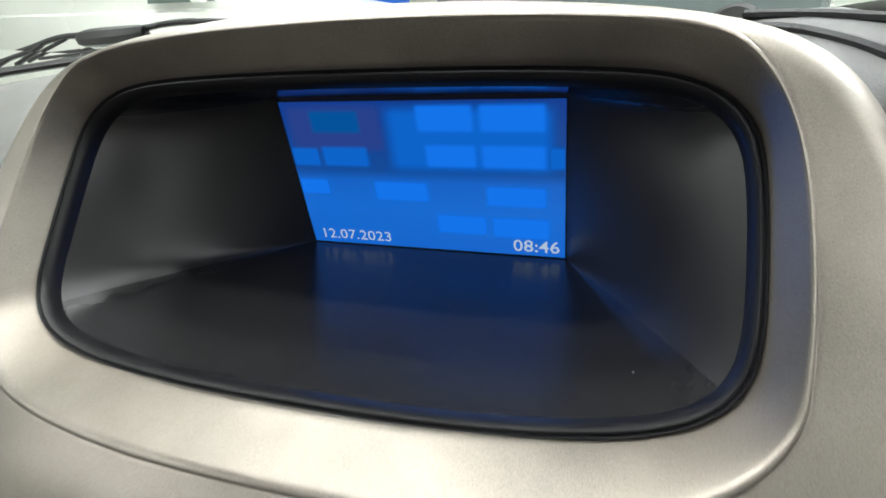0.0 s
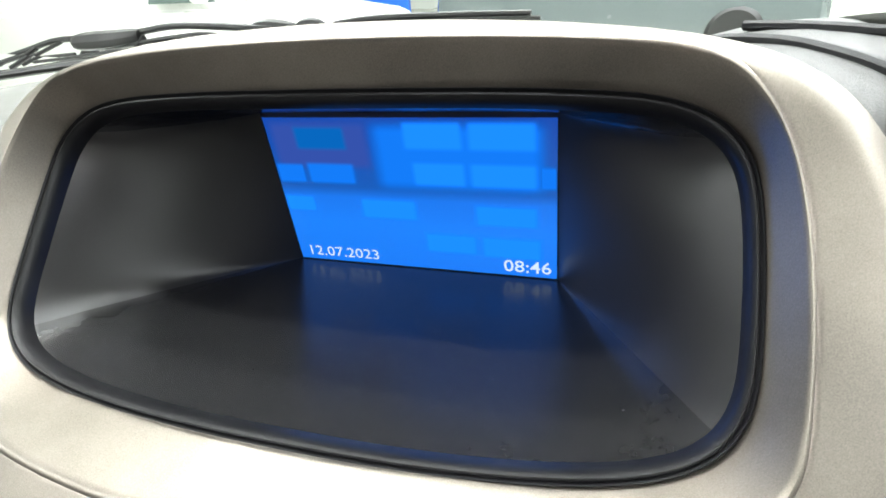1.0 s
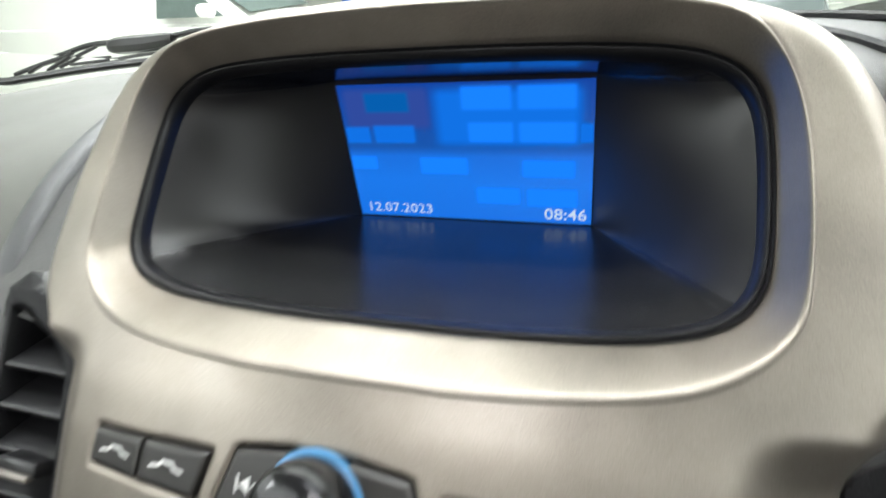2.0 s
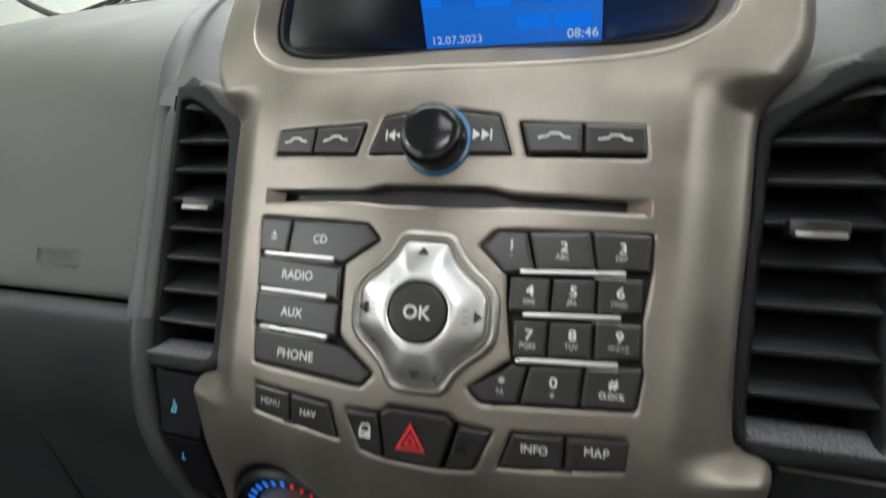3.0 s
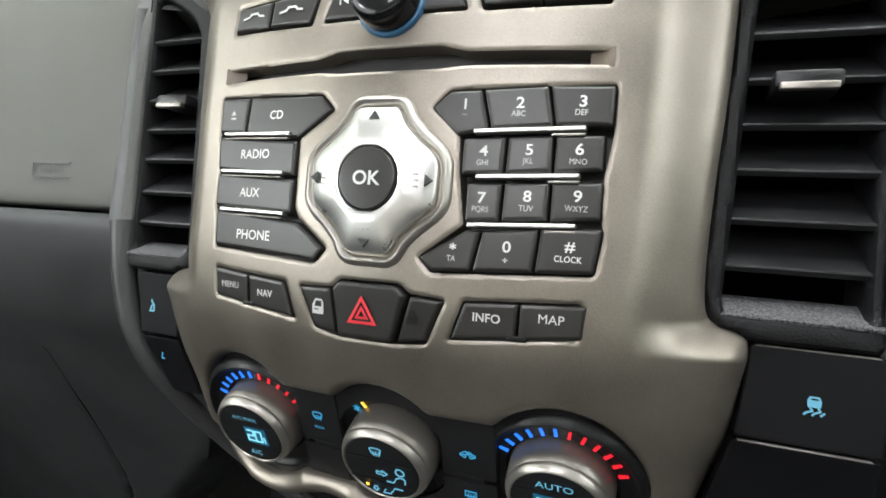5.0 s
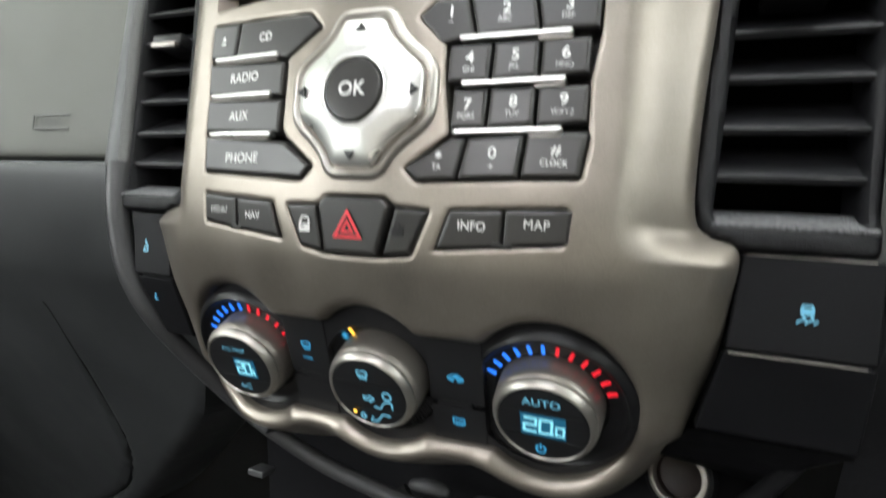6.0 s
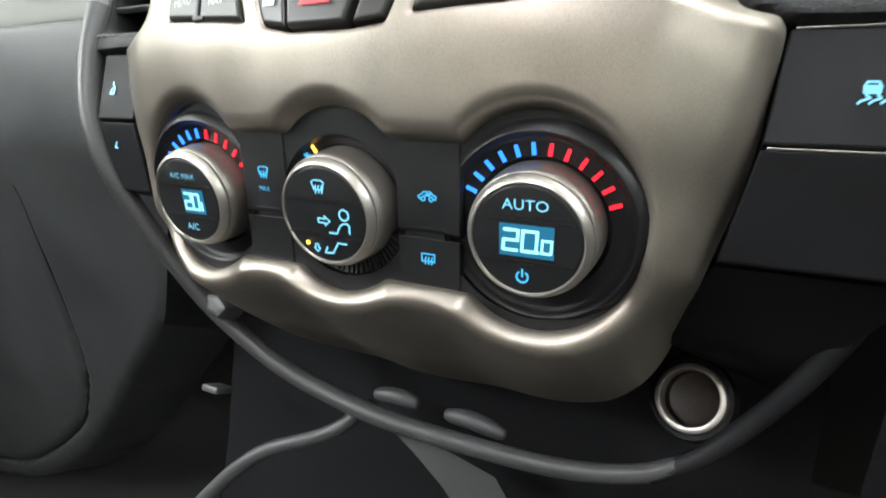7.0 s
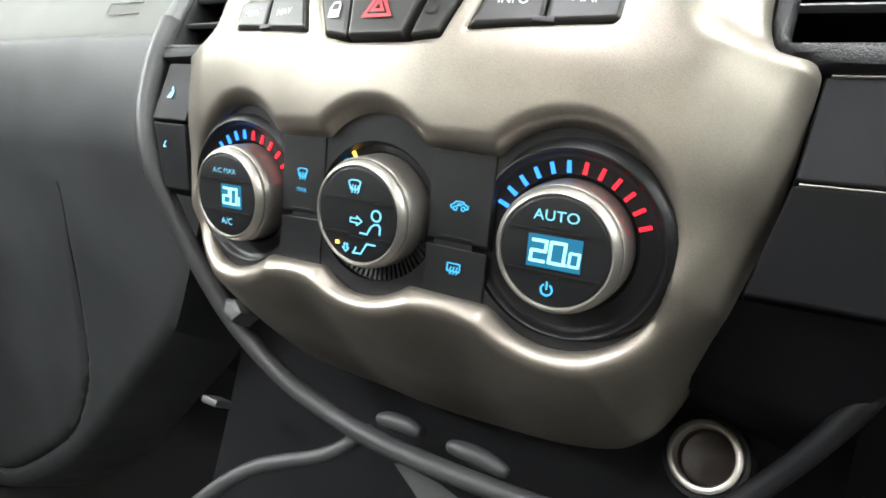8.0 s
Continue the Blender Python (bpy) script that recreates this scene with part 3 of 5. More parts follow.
SCREENGLOW = screen_glow()
TILE_A = soft_glow("screen patch mid blue", (0.006, 0.172, 0.80), 1.12)
TILE_B = soft_glow("screen patch pale blue", (0.010, 0.236, 1.12), 1.12)
TILE_C = soft_glow("screen patch teal blue", (0.002, 0.115, 0.44), 1.12)
TILE_D = soft_glow("screen patch violet", (0.030, 0.072, 0.35), 1.12)
TEXTGLOW = glow("screen text", (0.62, 0.78, 1.0), 1.0)
display = thing("display_screen", (0, 100, 187), "lit blue dashboard display showing date and clock", "display")
part("panel", screen_quad(0, 0, 1, 1, 0), SCREENGLOW, display, smooth=False)
for u0, v0, u1, v1, m, lift in (
    (-0.03, -0.06, 0.40, 0.34, TILE_D, 0.12), (0.37, -0.06, 0.99, 0.47, TILE_A, 0.15), (0.10, 0.04, 0.31, 0.21, TILE_C, 0.3), (-0.02, 0.28, 0.12, 0.43, TILE_A, 0.3), (0.12, 0.27, 0.32, 0.43, TILE_A, 0.3),
    (0.50, 0.01, 0.715, 0.20, TILE_B, 0.3), (0.715, 0.01, 0.95, 0.20, TILE_B, 0.3), (0.52, 0.25, 0.715, 0.42, TILE_B, 0.3), (0.715, 0.25, 0.95, 0.42, TILE_B, 0.3), (0.95, 0.26, 1.0, 0.42, TILE_A, 0.3),
    (0.30, 0.50, 0.53, 0.66, TILE_B, 0.3), (-0.02, 0.50, 0.13, 0.63, TILE_B, 0.3), (0.72, 0.51, 0.95, 0.67, TILE_B, 0.3), (0.53, 0.72, 0.735, 0.88, TILE_B, 0.3), (0.735, 0.72, 0.96, 0.89, TILE_B, 0.3),
):
    part("tile", screen_quad(max(u0, 0), max(v0, 0), u1, v1, lift), m, display, smooth=False)


def frame_on_screen(u, v):
    x = (SCREEN[1] - SCREEN[0]).normalized()
    z = screen_up.normalized()
    m = Matrix((x, -screen_n, z)).transposed().to_4x4()
    m.translation = on_screen(u, v, 0.5)
    return m


part_mesh("date_text", lettering("12.07.2023", 0, 0, 4.6, None, 0, 1.12, 0.0, frame_on_screen(0.19, 0.925)), TEXTGLOW, display, smooth=False)
part_mesh("clock_text", lettering("08:46", 0, 0, 5.2, None, 0, 1.08, 0.05, frame_on_screen(0.90, 0.925)), TEXTGLOW, display, smooth=False)


# ---- climate plate and knobs ----
def plate_y(x, z):
    return 38.5 + 0.5 * (-104 - np.asarray(z)) + 0.0010 * np.asarray(x) ** 2


climate = thing("climate_panel", (0, 45, -107), "black climate control plate with backlit buttons", "climate control")


def plate_d(x, z):
    """The plate's outline with its three round openings."""
    x, z = np.asarray(x, float), np.asarray(z, float)
    sides = np.hypot(np.abs(x) - 71, (z + 110.8) / 0.86) - 30.4
    middle = np.hypot(x - 0.4, (z + 110.4) / 0.86) - 27.0
    return np.maximum(recess_d(x, z) - 4.0, -np.minimum(sides, middle))


part_mesh("plate", sheet(plate_d, lambda x, z: plate_y(x, z) + 0.8, (-112, 112, -148, -68), 1.5, 3, lambda d, x, z: 0 * d), PLATE, climate)
AXIS = Vector((0, -math.cos(radians(31)), -math.sin(radians(31))))
KNOB_X = Vector((1, 0, 0))
KNOB_Z = KNOB_X.cross(AXIS)
if KNOB_Z.z < 0:
    KNOB_Z = -KNOB_Z


def knob_frame(c, lift):
    m = Matrix((KNOB_X, -AXIS, KNOB_Z)).transposed().to_4x4()
    m.translation = Vector(c) + AXIS * lift
    return m


def plane_mesh(poly, m, thick=0.3):
    """A flat raised shape with its outline in a plane."""
    bm = bmesh.new()
    p = [m @ Vector((x, 0, z)) for x, z in poly]
    q = [m @ Vector((x, thick, z)) for x, z in poly]
    a, b = [bm.verts.new(v) for v in p], [bm.verts.new(v) for v in q]
    n = len(p)
    for i in range(n):
        bm.faces.new((a[i], a[(i + 1) % n], b[(i + 1) % n], b[i]))
    f = bm.faces.new(a)
    bmesh.ops.triangulate(bm, faces=[f])
    return bm


KNOBS = {"left": (-71, 37.2, -115.8), "middle": (0.4, 33.5, -115.6), "right": (72, 37.2, -115.2)}
DIAL_DEPTH = 13.0
SIZE = 19.2


# ---- line symbols ----
def strokes(paths, width, m, thick=0.25):
    """Line drawings as flat raised ribbons in the plane of m."""
    bm = bmesh.new()
    h = width / 2
    for path in paths:
        for (ax, az), (bx, bz) in zip(path, path[1:]):
            l = math.hypot(bx - ax, bz - az) or 1e-6
            ux, uz = (bx - ax) / l, (bz - az) / l
            ax2, az2, bx2, bz2 = ax - ux * h * 0.6, az - uz * h * 0.6, bx + ux * h * 0.6, bz + uz * h * 0.6
            quad = [(ax2 - uz * h, az2 + ux * h), (bx2 - uz * h, bz2 + ux * h), (bx2 + uz * h, bz2 - ux * h), (ax2 + uz * h, az2 - ux * h)]
            lo = [bm.verts.new(m @ Vector((x, thick, z))) for x, z in quad]
            hi = [bm.verts.new(m @ Vector((x, 0, z))) for x, z in quad]
            bm.faces.new(hi)
            for i in range(4):
                bm.faces.new((lo[i], lo[(i + 1) % 4], hi[(i + 1) % 4], hi[i]))
    return bm


def ribbon(points, width, thick=4.0, lean=0.0):
    """A flat strip with rounded edges, lying across a path."""
    pts = [Vector(p) for p in points]
    rows = []
    for i, p in enumerate(pts):
        t = (pts[min(i + 1, len(pts) - 1)] - pts[max(i - 1, 0)]).normalized()
        across = Vector((1, lean, 0))
        across = (across - t * across.dot(t)).normalized()
        out = across.cross(t)
        if out.y > 0:
            out = -out
        w = width / 2
        rows.append([p + across * a * w + out * b * thick for a, b in ((-1, -1), (-1, -0.35), (-0.9, -0.08), (-0.75, 0), (0, 0.06), (0.75, 0), (0.9, -0.08), (1, -0.35), (1, -1))])
    return strip(rows)


def ring_path(r, cx=0, cz=0, a0=0, a1=360, n=18):
    return [(cx + r * math.cos(radians(a)), cz + r * math.sin(radians(a))) for a in np.linspace(a0, a1, n)]


def shifted(paths, dx, dz, s=1.0):
    return [[(x * s + dx, z * s + dz) for x, z in p] for p in paths]


WAVES = [[(dx, -2.6), (dx + 0.5, -1.6), (dx, -0.6), (dx + 0.5, 0.6)] for dx in (-1.6, 0, 1.6)]
DEFROST = [[(-3.2, 2.2), (-1.8, 2.9), (1.8, 2.9), (3.2, 2.2), (2.2, -1.2), (-2.2, -1.2), (-3.2, 2.2)]] + WAVES
REAR = [[(-3.2, 2.2), (3.2, 2.2), (3.2, -1.4), (-3.2, -1.4), (-3.2, 2.2)]] + WAVES
ARROW_R = [[(-2.6, 0.8), (0.4, 0.8), (0.4, 1.7), (2.6, 0), (0.4, -1.7), (0.4, -0.8), (-2.6, -0.8), (-2.6, 0.8)]]
ARROW_D = [[(-0.8, 1.6), (-0.8, -0.2), (-1.7, -0.2), (0, -2.0), (1.7, -0.2), (0.8, -0.2), (0.8, 1.6), (-0.8, 1.6)]]
PERSON = [ring_path(1.9, 9.0, 1.0), [(2.1, -6.0), (5.2, -6.0), (6.8, -3.2), (8.2, -2.2), (10.0, -2.0), (10.8, -2.9), (10.6, -5.4)]]
LEGS = [[(8.8, -9.6), (5.2, -9.6), (2.6, -13.6), (-0.8, -13.8), (0.4, -11.6)]]
POWER = [ring_path(2.1, 0, 0, 125, 415), [(0, 2.9), (0, 0.2)]]
CAR = [[(-4, -1.2), (-4.3, 0), (-3, 0.6), (-1.8, 1.9), (1.6, 1.9), (3, 0.6), (4.4, 0.2), (4.2, -1.2), (3, -1.2)], [(-4, -1.2), (-2.8, -1.2)], ring_path(0.9, -2, -1.2), ring_path(0.9, 2, -1.2), [(1.6, 0.9), (-0.6, 0.9), (-1, 0.2), (0.9, 0.2)]]


# ---- climate knobs, dials and buttons ----
def ticks(c, r, parent):
    for i in range(12):
        a = radians(155 - i * (134 / 11))
        u = KNOB_X * math.cos(a) + KNOB_Z * math.sin(a)
        v = KNOB_X * -math.sin(a) + KNOB_Z * math.cos(a)
        o = Vector(c) + u * r - AXIS * (DIAL_DEPTH - 0.2)
        bm = bmesh.new()
        q = [o + u * p * 1.9 + v * s * 0.62 - AXIS * (0.05 * p) for p, s in ((-1, -1), (1, -1), (1, 1), (-1, 1))]
        lo, hi = [bm.verts.new(x - AXIS * 0.8) for x in q], [bm.verts.new(x + AXIS * 0.25) for x in q]
        bm.faces.new(hi)
        for k in range(4):
            bm.faces.new((lo[k], lo[(k + 1) % 4], hi[(k + 1) % 4], hi[k]))
        part("tick", bm, BLUETICK if i < 6 else REDTICK, parent, "", False)


def seven(digit, x, z, w, h, s, m, parent):
    on = {"0": "abcdef", "2": "abged"}[digit]
    seg = {"a": ((0, h), (w, h)), "b": ((w, h), (w, h / 2)), "c": ((w, h / 2), (w, 0)), "d": ((0, 0), (w, 0)), "e": ((0, 0), (0, h / 2)), "f": ((0, h / 2), (0, h)), "g": ((0, h / 2), (w, h / 2))}
    for k in on:
        (ax, az), (bx, bz) = seg[k]
        l = math.hypot(bx - ax, bz - az)
        ux, uz = (bx - ax) / l, (bz - az) / l
        e, t = s * 0.30, s / 2
        lean = 0.06
        quad = [(ax - ux * e - uz * t, az - uz * e + ux * t), (bx + ux * e - uz * t, bz + uz * e + ux * t), (bx + ux * e + uz * t, bz + uz * e - ux * t), (ax - ux * e + uz * t, az - uz * e - ux * t)]
        part("segment", plane_mesh([(x + px + lean * pz, z + pz) for px, pz in quad], m, 0.15), DIGIT, parent, "", False)


def groove(pts, m, parent):
    part("groove", strokes([pts], 0.55, m, 0.2), BLACK, parent, "", False)
    part("groove_edge", strokes([[(x, z + 0.45) for x, z in pts]], 0.22, m, 0.2), VENT, parent, "", False)


def climate_knob(side, label):
    c = KNOBS[side]
    knob = part("climate_knob", lathe([(SIZE + 2.0, -22), (SIZE + 1.9, -14), (SIZE + 1.5, -7.4), (SIZE + 1.15, -4.0), (SIZE + 0.7, -3.6), (SIZE - 1.0, -3.4)], c, AXIS, 80), BARREL, climate, label)
    part("front_ring", lathe([(SIZE + 0.5, -3.7), (SIZE + 0.75, -3.2), (SIZE + 0.5, -2.2), (SIZE - 0.3, -0.9), (SIZE - 0.9, -0.25), (SIZE - 1.3, 0.0), (SIZE - 1.7, -0.1), (SIZE - 2.0, -0.6)], c, AXIS, 80), PADRING, knob, "bright satin ring round the knob face")
    part("knob_face", lathe([(SIZE - 1.9, -0.75), (SIZE - 2.3, -0.4), (SIZE - 3.0, -0.25), (0, 0.05)], c, AXIS, 64), PLATE, knob, "black knob face")
    m = knob_frame(c, 0.32)
    hi = knob_frame(c, 0.5)
    if side == "middle":
        groove([(-14.6, 5.6), (6.5, 5.6), (8, 5.0), (14.8, 5.0)], m, knob)
        groove([(-15.2, -7.0), (-3.5, -7.0), (-2.5, -7.9), (4, -7.9)], m, knob)
        groove([(8.5, -7.7), (15.2, -7.5)], m, knob)
        part("defrost_symbol", strokes(shifted(DEFROST, -0.5, 10.2, 0.8), 0.45, hi), ICE, knob, "", False)
        part("vent_symbol", strokes(shifted(ARROW_R, 0.3, -1.8, 0.95), 0.5, hi), ICE, knob, "", False)
        part("person_symbol", strokes(PERSON, 0.6, hi), ICE, knob, "", False)
        part("feet_symbol", strokes(LEGS, 0.6, hi), ICE, knob, "", False)
        part("feet_arrow", strokes(shifted(ARROW_D, -4.2, -12.2, 0.8), 0.45, hi), ICE, knob, "", False)
        part("indicator", plane_mesh([(-8.9, -11.4), (-7.4, -11.4), (-7.4, -10.2), (-8.9, -10.2)], hi), AMBER, knob, "lit amber indicator", False)
    else:
        groove([(-14.6, 6.4), (14.6, 6.4)], m, knob)
        groove([(-14.6, -6.6), (14.6, -6.6)], m, knob)
        off = 0.5 if side == "right" else 3.6
        part("lcd", plane_mesh([(off - 8.6, -5.1), (off + 8.2, -5.1), (off + 8.2, 5.0), (off - 8.6, 5.0)] if side == "right" else [(off - 5.5, -5.0), (off + 6.2, -5.0), (off + 6.2, 4.8), (off - 5.5, 4.8)], m), LCD, knob, "glowing blue temperature readout", False)
        big = 4.4 if side == "right" else 3.4
        for text, x, w, h, t in (("2", off - (7.4 if side == "right" else 4.4), big, 6.4, 1.0), ("0", off - (1.5 if side == "right" else 0.0), big, 6.4, 1.0), ("0", off + 4.6, 2.8, 4.0, 0.8)):
            if w > 3 or side == "right":
                seven(text, x, -3.2, w, h, t, hi, knob)
        x, top = (off + 3.2, -2.8) if side == "right" else (off + 4.6, 0.2)
        part("decimal_point", plane_mesh([(x, -3.6), (x + 0.75, -3.6), (x + 0.75, top), (x, top)], hi), DIGIT, knob, "", False)
        part_mesh("legend", lettering("AUTO" if side == "right" else "A/C MAX", 0, 0, 3.2 if side == "right" else 2.1, None, 0, 1.1, 0.02, knob_frame(Vector(c) + KNOB_X * (0 if side == "right" else 0.5) + KNOB_Z * (11.2 if side == "right" else 10.4), 0.5)), ICE, knob, "", False)
        part("dash_mark", strokes([[(-2.2, 7.6), (2.2, 7.6)]], 0.5, hi), VENT, knob, "", False)
        part("dash_mark", strokes([[(-2.2, -7.6), (2.2, -7.6)]], 0.5, hi), VENT, knob, "", False)
        if side == "right":
            part("power_symbol", strokes(shifted(POWER, -0.8, -11.8, 0.85), 0.55, hi), ICEBLUE, knob, "", False)
        else:
            part_mesh("legend", lettering("A/C", 0, 0, 2.8, None, 0, 1.0, 0.02, knob_frame(Vector(c) + KNOB_Z * -10.8 + KNOB_X * 1.0, 0.5)), ICE, knob, "", False)
    return knob


for side, text in (("left", "satin metal temperature knob with lit readout"), ("middle", "satin metal airflow knob with lit symbols"), ("right", "satin metal temperature knob reading 20.0")):
    c = KNOBS[side]
    big = side != "middle"
    dish = [(34.0, -15), (33.6, -12.6), (32.4, -11.4), (31.4, -10.2), (30.8, -9.9), (30.2, -10.1), (29.5, -11.4), (28.6, -12.4), (27.4, -12.8), (22.6, -13.4), (21.4, -15), (SIZE - 1, -20)] if big else [(30.0, -17), (29.6, -14.6), (28.6, -13.4), (27.9, -12.9), (27.3, -12.7), (26.6, -13.2), (26.0, -14.4), (25.2, -15.2), (21.8, -15.6), (SIZE - 1, -21)]
    ring = part("dial_ring", lathe(dish, c, AXIS, 80), DIAL, climate, "satin black dial ring")
    if big:
        ticks(c, 24.9, ring)
    climate_knob(side, text)
    if side == "middle":
        o = Vector(c)
        for i in range(26):
            a = radians(206 + i * 5.1)
            u = KNOB_X * math.cos(a) + KNOB_Z * math.sin(a)
            v = KNOB_X * -math.sin(a) + KNOB_Z * math.cos(a)
            b = [o + u * r + v * s * 0.62 - AXIS * h for r, s, h in ((20, -1, 12.6), (26.2, -1, 10.6), (26.2, 1, 10.6), (20, 1, 12.6))]
            bm = bmesh.new()
            lo, hi = [bm.verts.new(x - AXIS * 3) for x in b], [bm.verts.new(x) for x in b]
            bm.faces.new(hi)
            for k in range(4):
                bm.faces.new((lo[k], lo[(k + 1) % 4], hi[(k + 1) % 4], hi[k]))
            part("rib", bm, VENT, ring, "", False)
        a = radians(123)
        u = KNOB_X * math.cos(a) + KNOB_Z * math.sin(a)
        mark = knob_frame(o + u * 23.0, -14.8)
        part("fan_mark", strokes([[(0.9, -1.5), (-0.9, 1.4)]], 1.1, mark, 0.5), AMBER, ring, "lit amber mark", False)
        fan = knob_frame(o + u * 23.0 - KNOB_X * 3.6 - KNOB_Z * 3.0, -14.8)
        part("fan_symbol", strokes([[(-1.4, 0.9), (1.4, -0.9)], [(-1.4, -0.9), (1.4, 0.9)], [(0, 1.5), (0, -1.5)]], 0.6, fan), ICEBLUE, ring, "", False)

PLATE_N = Vector((0, -0.894, -0.447))
PLATE_UP = Vector((0, -0.447, 0.894))


def plate_frame(x, z, lift=0.0):
    m = Matrix((KNOB_X, -PLATE_N, PLATE_UP)).transposed().to_4x4()
    m.translation = Vector((x, float(plate_y(x, z)) - 0.05, z)) + PLATE_N * lift
    return m


for x, rows in ((35.5, ((-87.5, -115), (-117, -139))), (-35.5, ((-87.5, -114.5), (-116.5, -138)))):
    for z1, z0 in rows:
        w = 11.5
        key = part("climate_button", key_mesh([(x - w, z0), (x + w, z0), (x + w, z1), (x - w, z1)], plate_y, 0.0, 0.35, 4.0, 0.6), PLATE, climate)
        part("lip", bar(x - 6, x + 6, z0 + 0.6, z0 + 1.3, lambda a, b: plate_y(a, b), 0.4, 0.6, 0.15), VENT, key, "", False)
        if x > 0 and z1 > -100:
            part("recirculation_symbol", strokes(shifted(CAR, 0, 0, 0.76), 0.42, plate_frame(x, -104, 0.3)), ICEBLUE, key, "", False)
        elif x > 0:
            part("rear_window_symbol", strokes(shifted(REAR, 0, 0, 0.76), 0.42, plate_frame(x, -123.5, 0.3)), ICEBLUE, key, "", False)
        elif z1 > -100:
            part("max_defrost_symbol", strokes(shifted(DEFROST, 0, 1.6, 0.76), 0.42, plate_frame(x, -102.5, 0.3)), ICEBLUE, key, "", False)
            part_mesh("legend", lettering("MAX", 0, 0, 1.7, None, 0, 1.0, 0.0, plate_frame(x, -106.6, 0.3)), ICEBLUE, key, "", False)

# ---- audio keys ----
audio = thing("audio_control_panel", (0, 8, 10), "dark radio and phone keys with white lettering", "car radio")


def tilted(x, z):
    """The rows of the two key blocks dip a little towards the middle."""
    if z < -15.5 or z > 22.6 or abs(x) < 18 or abs(x) > 85:
        return z
    return z - 1.1 + 2.0 * (x - 38) / 38 if x > 0 else z - 1.05 * (80 + x) / 40


def tilted_bar(x0, x1, z0, z1, proud, deep, bevel):
    return key_mesh([(x0, tilted(x0, z0)), (x1, tilted(x1, z0)), (x1, tilted(x1, z1)), (x0, tilted(x0, z1))], flat, proud, bevel, deep, 0.3)


def key(name, poly, legends=(), mat=KEY, proud=1.0, label=""):
    poly = [(x, tilted(x, z)) for x, z in poly]
    k = part(name, key_mesh(poly, flat, proud, 1.3), mat, audio, label)
    top = level(poly, flat)
    for text, x, z, size, *ink in legends:
        part_mesh("legend", lettering(text, x, z, size, top, proud + 0.12, 1.14 if len(text) == 1 else 0.88 if size < 2.2 else 1.0, 0.022 * size), ink[0] if ink else WHITE, k, "", False)
    return k


def symbol(parent, polys, mat=WHITE, proud=1.3):
    for poly in polys:
        bm = bmesh.new()
        f = bm.faces.new([bm.verts.new((x, float(flat(x, z)) - proud, z)) for x, z in poly])
        bmesh.ops.triangulate(bm, faces=[f])
        part("symbol", bm, mat, parent, "", False)


k = key("eject_key", [(-83.8, 21), (-67.4, 20.6), (-66.0, 35.6), (-84, 36.4)])
symbol(k, [[(-76.6, 28.4), (-73.4, 28.4), (-75, 30.6)], [(-76.6, 26.6), (-73.4, 26.6), (-73.4, 27.4), (-76.6, 27.4)]])
key("cd_key", [(-66.8, 20.6), (-37.5, 18.6), (-21.8, 28.5), (-27.6, 34.4), (-65.4, 35.6)], [("CD", -50, 27.6, 3.5)])
key("radio_key", [(-82.6, 5), (-37.8, 3.2), (-37.8, 17.4), (-83.4, 19.2)], [("RADIO", -60.4, 11.4, 3.8)])
key("aux_key", [(-82, -11.2), (-37.4, -12), (-37.4, 1.8), (-82.2, 3.2)], [("AUX", -61.4, -5.0, 3.8)])
key("phone_key", [(-79.9, -28.2), (-24.2, -31.1), (-20, -26), (-33.8, -15.4), (-81, -12.8)], [("PHONE", -57.4, -22.8, 4.0)])
# under each bar a metal-coloured strip paints the light on the next key's edge
for x0, x1, z in ((-79.4, -41.5, 20.3), (-79.2, -43.2, 4.2), (-77.8, -41.0, -12.4)):
    part("trim_bar", tilted_bar(x0, x1, z - 0.7, z + 0.8, 1.9, 2.0, 0.35), CHROME, audio, "thin bright metal bar")
    part("key_edge_glint", tilted_bar(x0, x1 - 1, z - 2.1, z - 1.5, 1.3, 1.0, 0.2), KNOBRIM, audio)
for x0, x1, z in ((37.5, 75.5, 20.8), (39.6, 74.6, 4.6), (38, 74.6, -12.4)):
    part("trim_bar", tilted_bar(x0, x1, z - 0.7, z + 0.8, 1.9, 2.0, 0.35), CHROME, audio, "thin bright metal bar")
    part("key_edge_glint", tilted_bar(64.5, x1, z - 2.4, z - 1.5, 1.3, 1.0, 0.2), KNOBRIM, audio)
key("keypad_key", [(31.2, 19.6), (42.6, 21.2), (38.9, 34.8), (27.4, 34.4), (21.2, 28.6)], [("1", 33.5, 29.6, 3.8), ("_", 33.5, 25.8, 2.0, GREYINK)])
key("keypad_key", [(43.4, 21.3), (64.6, 22), (62, 36.2), (39.7, 34.9)], [("2", 53, 30.2, 3.8), ("ABC", 52.6, 26.4, 2.0, GREYINK)])
key("keypad_key", [(65.4, 22.1), (83.8, 21.6), (84, 36.6), (62.8, 36.3)], [("3", 74, 31, 3.8), ("DEF", 73.6, 27.2, 2.0, GREYINK)])
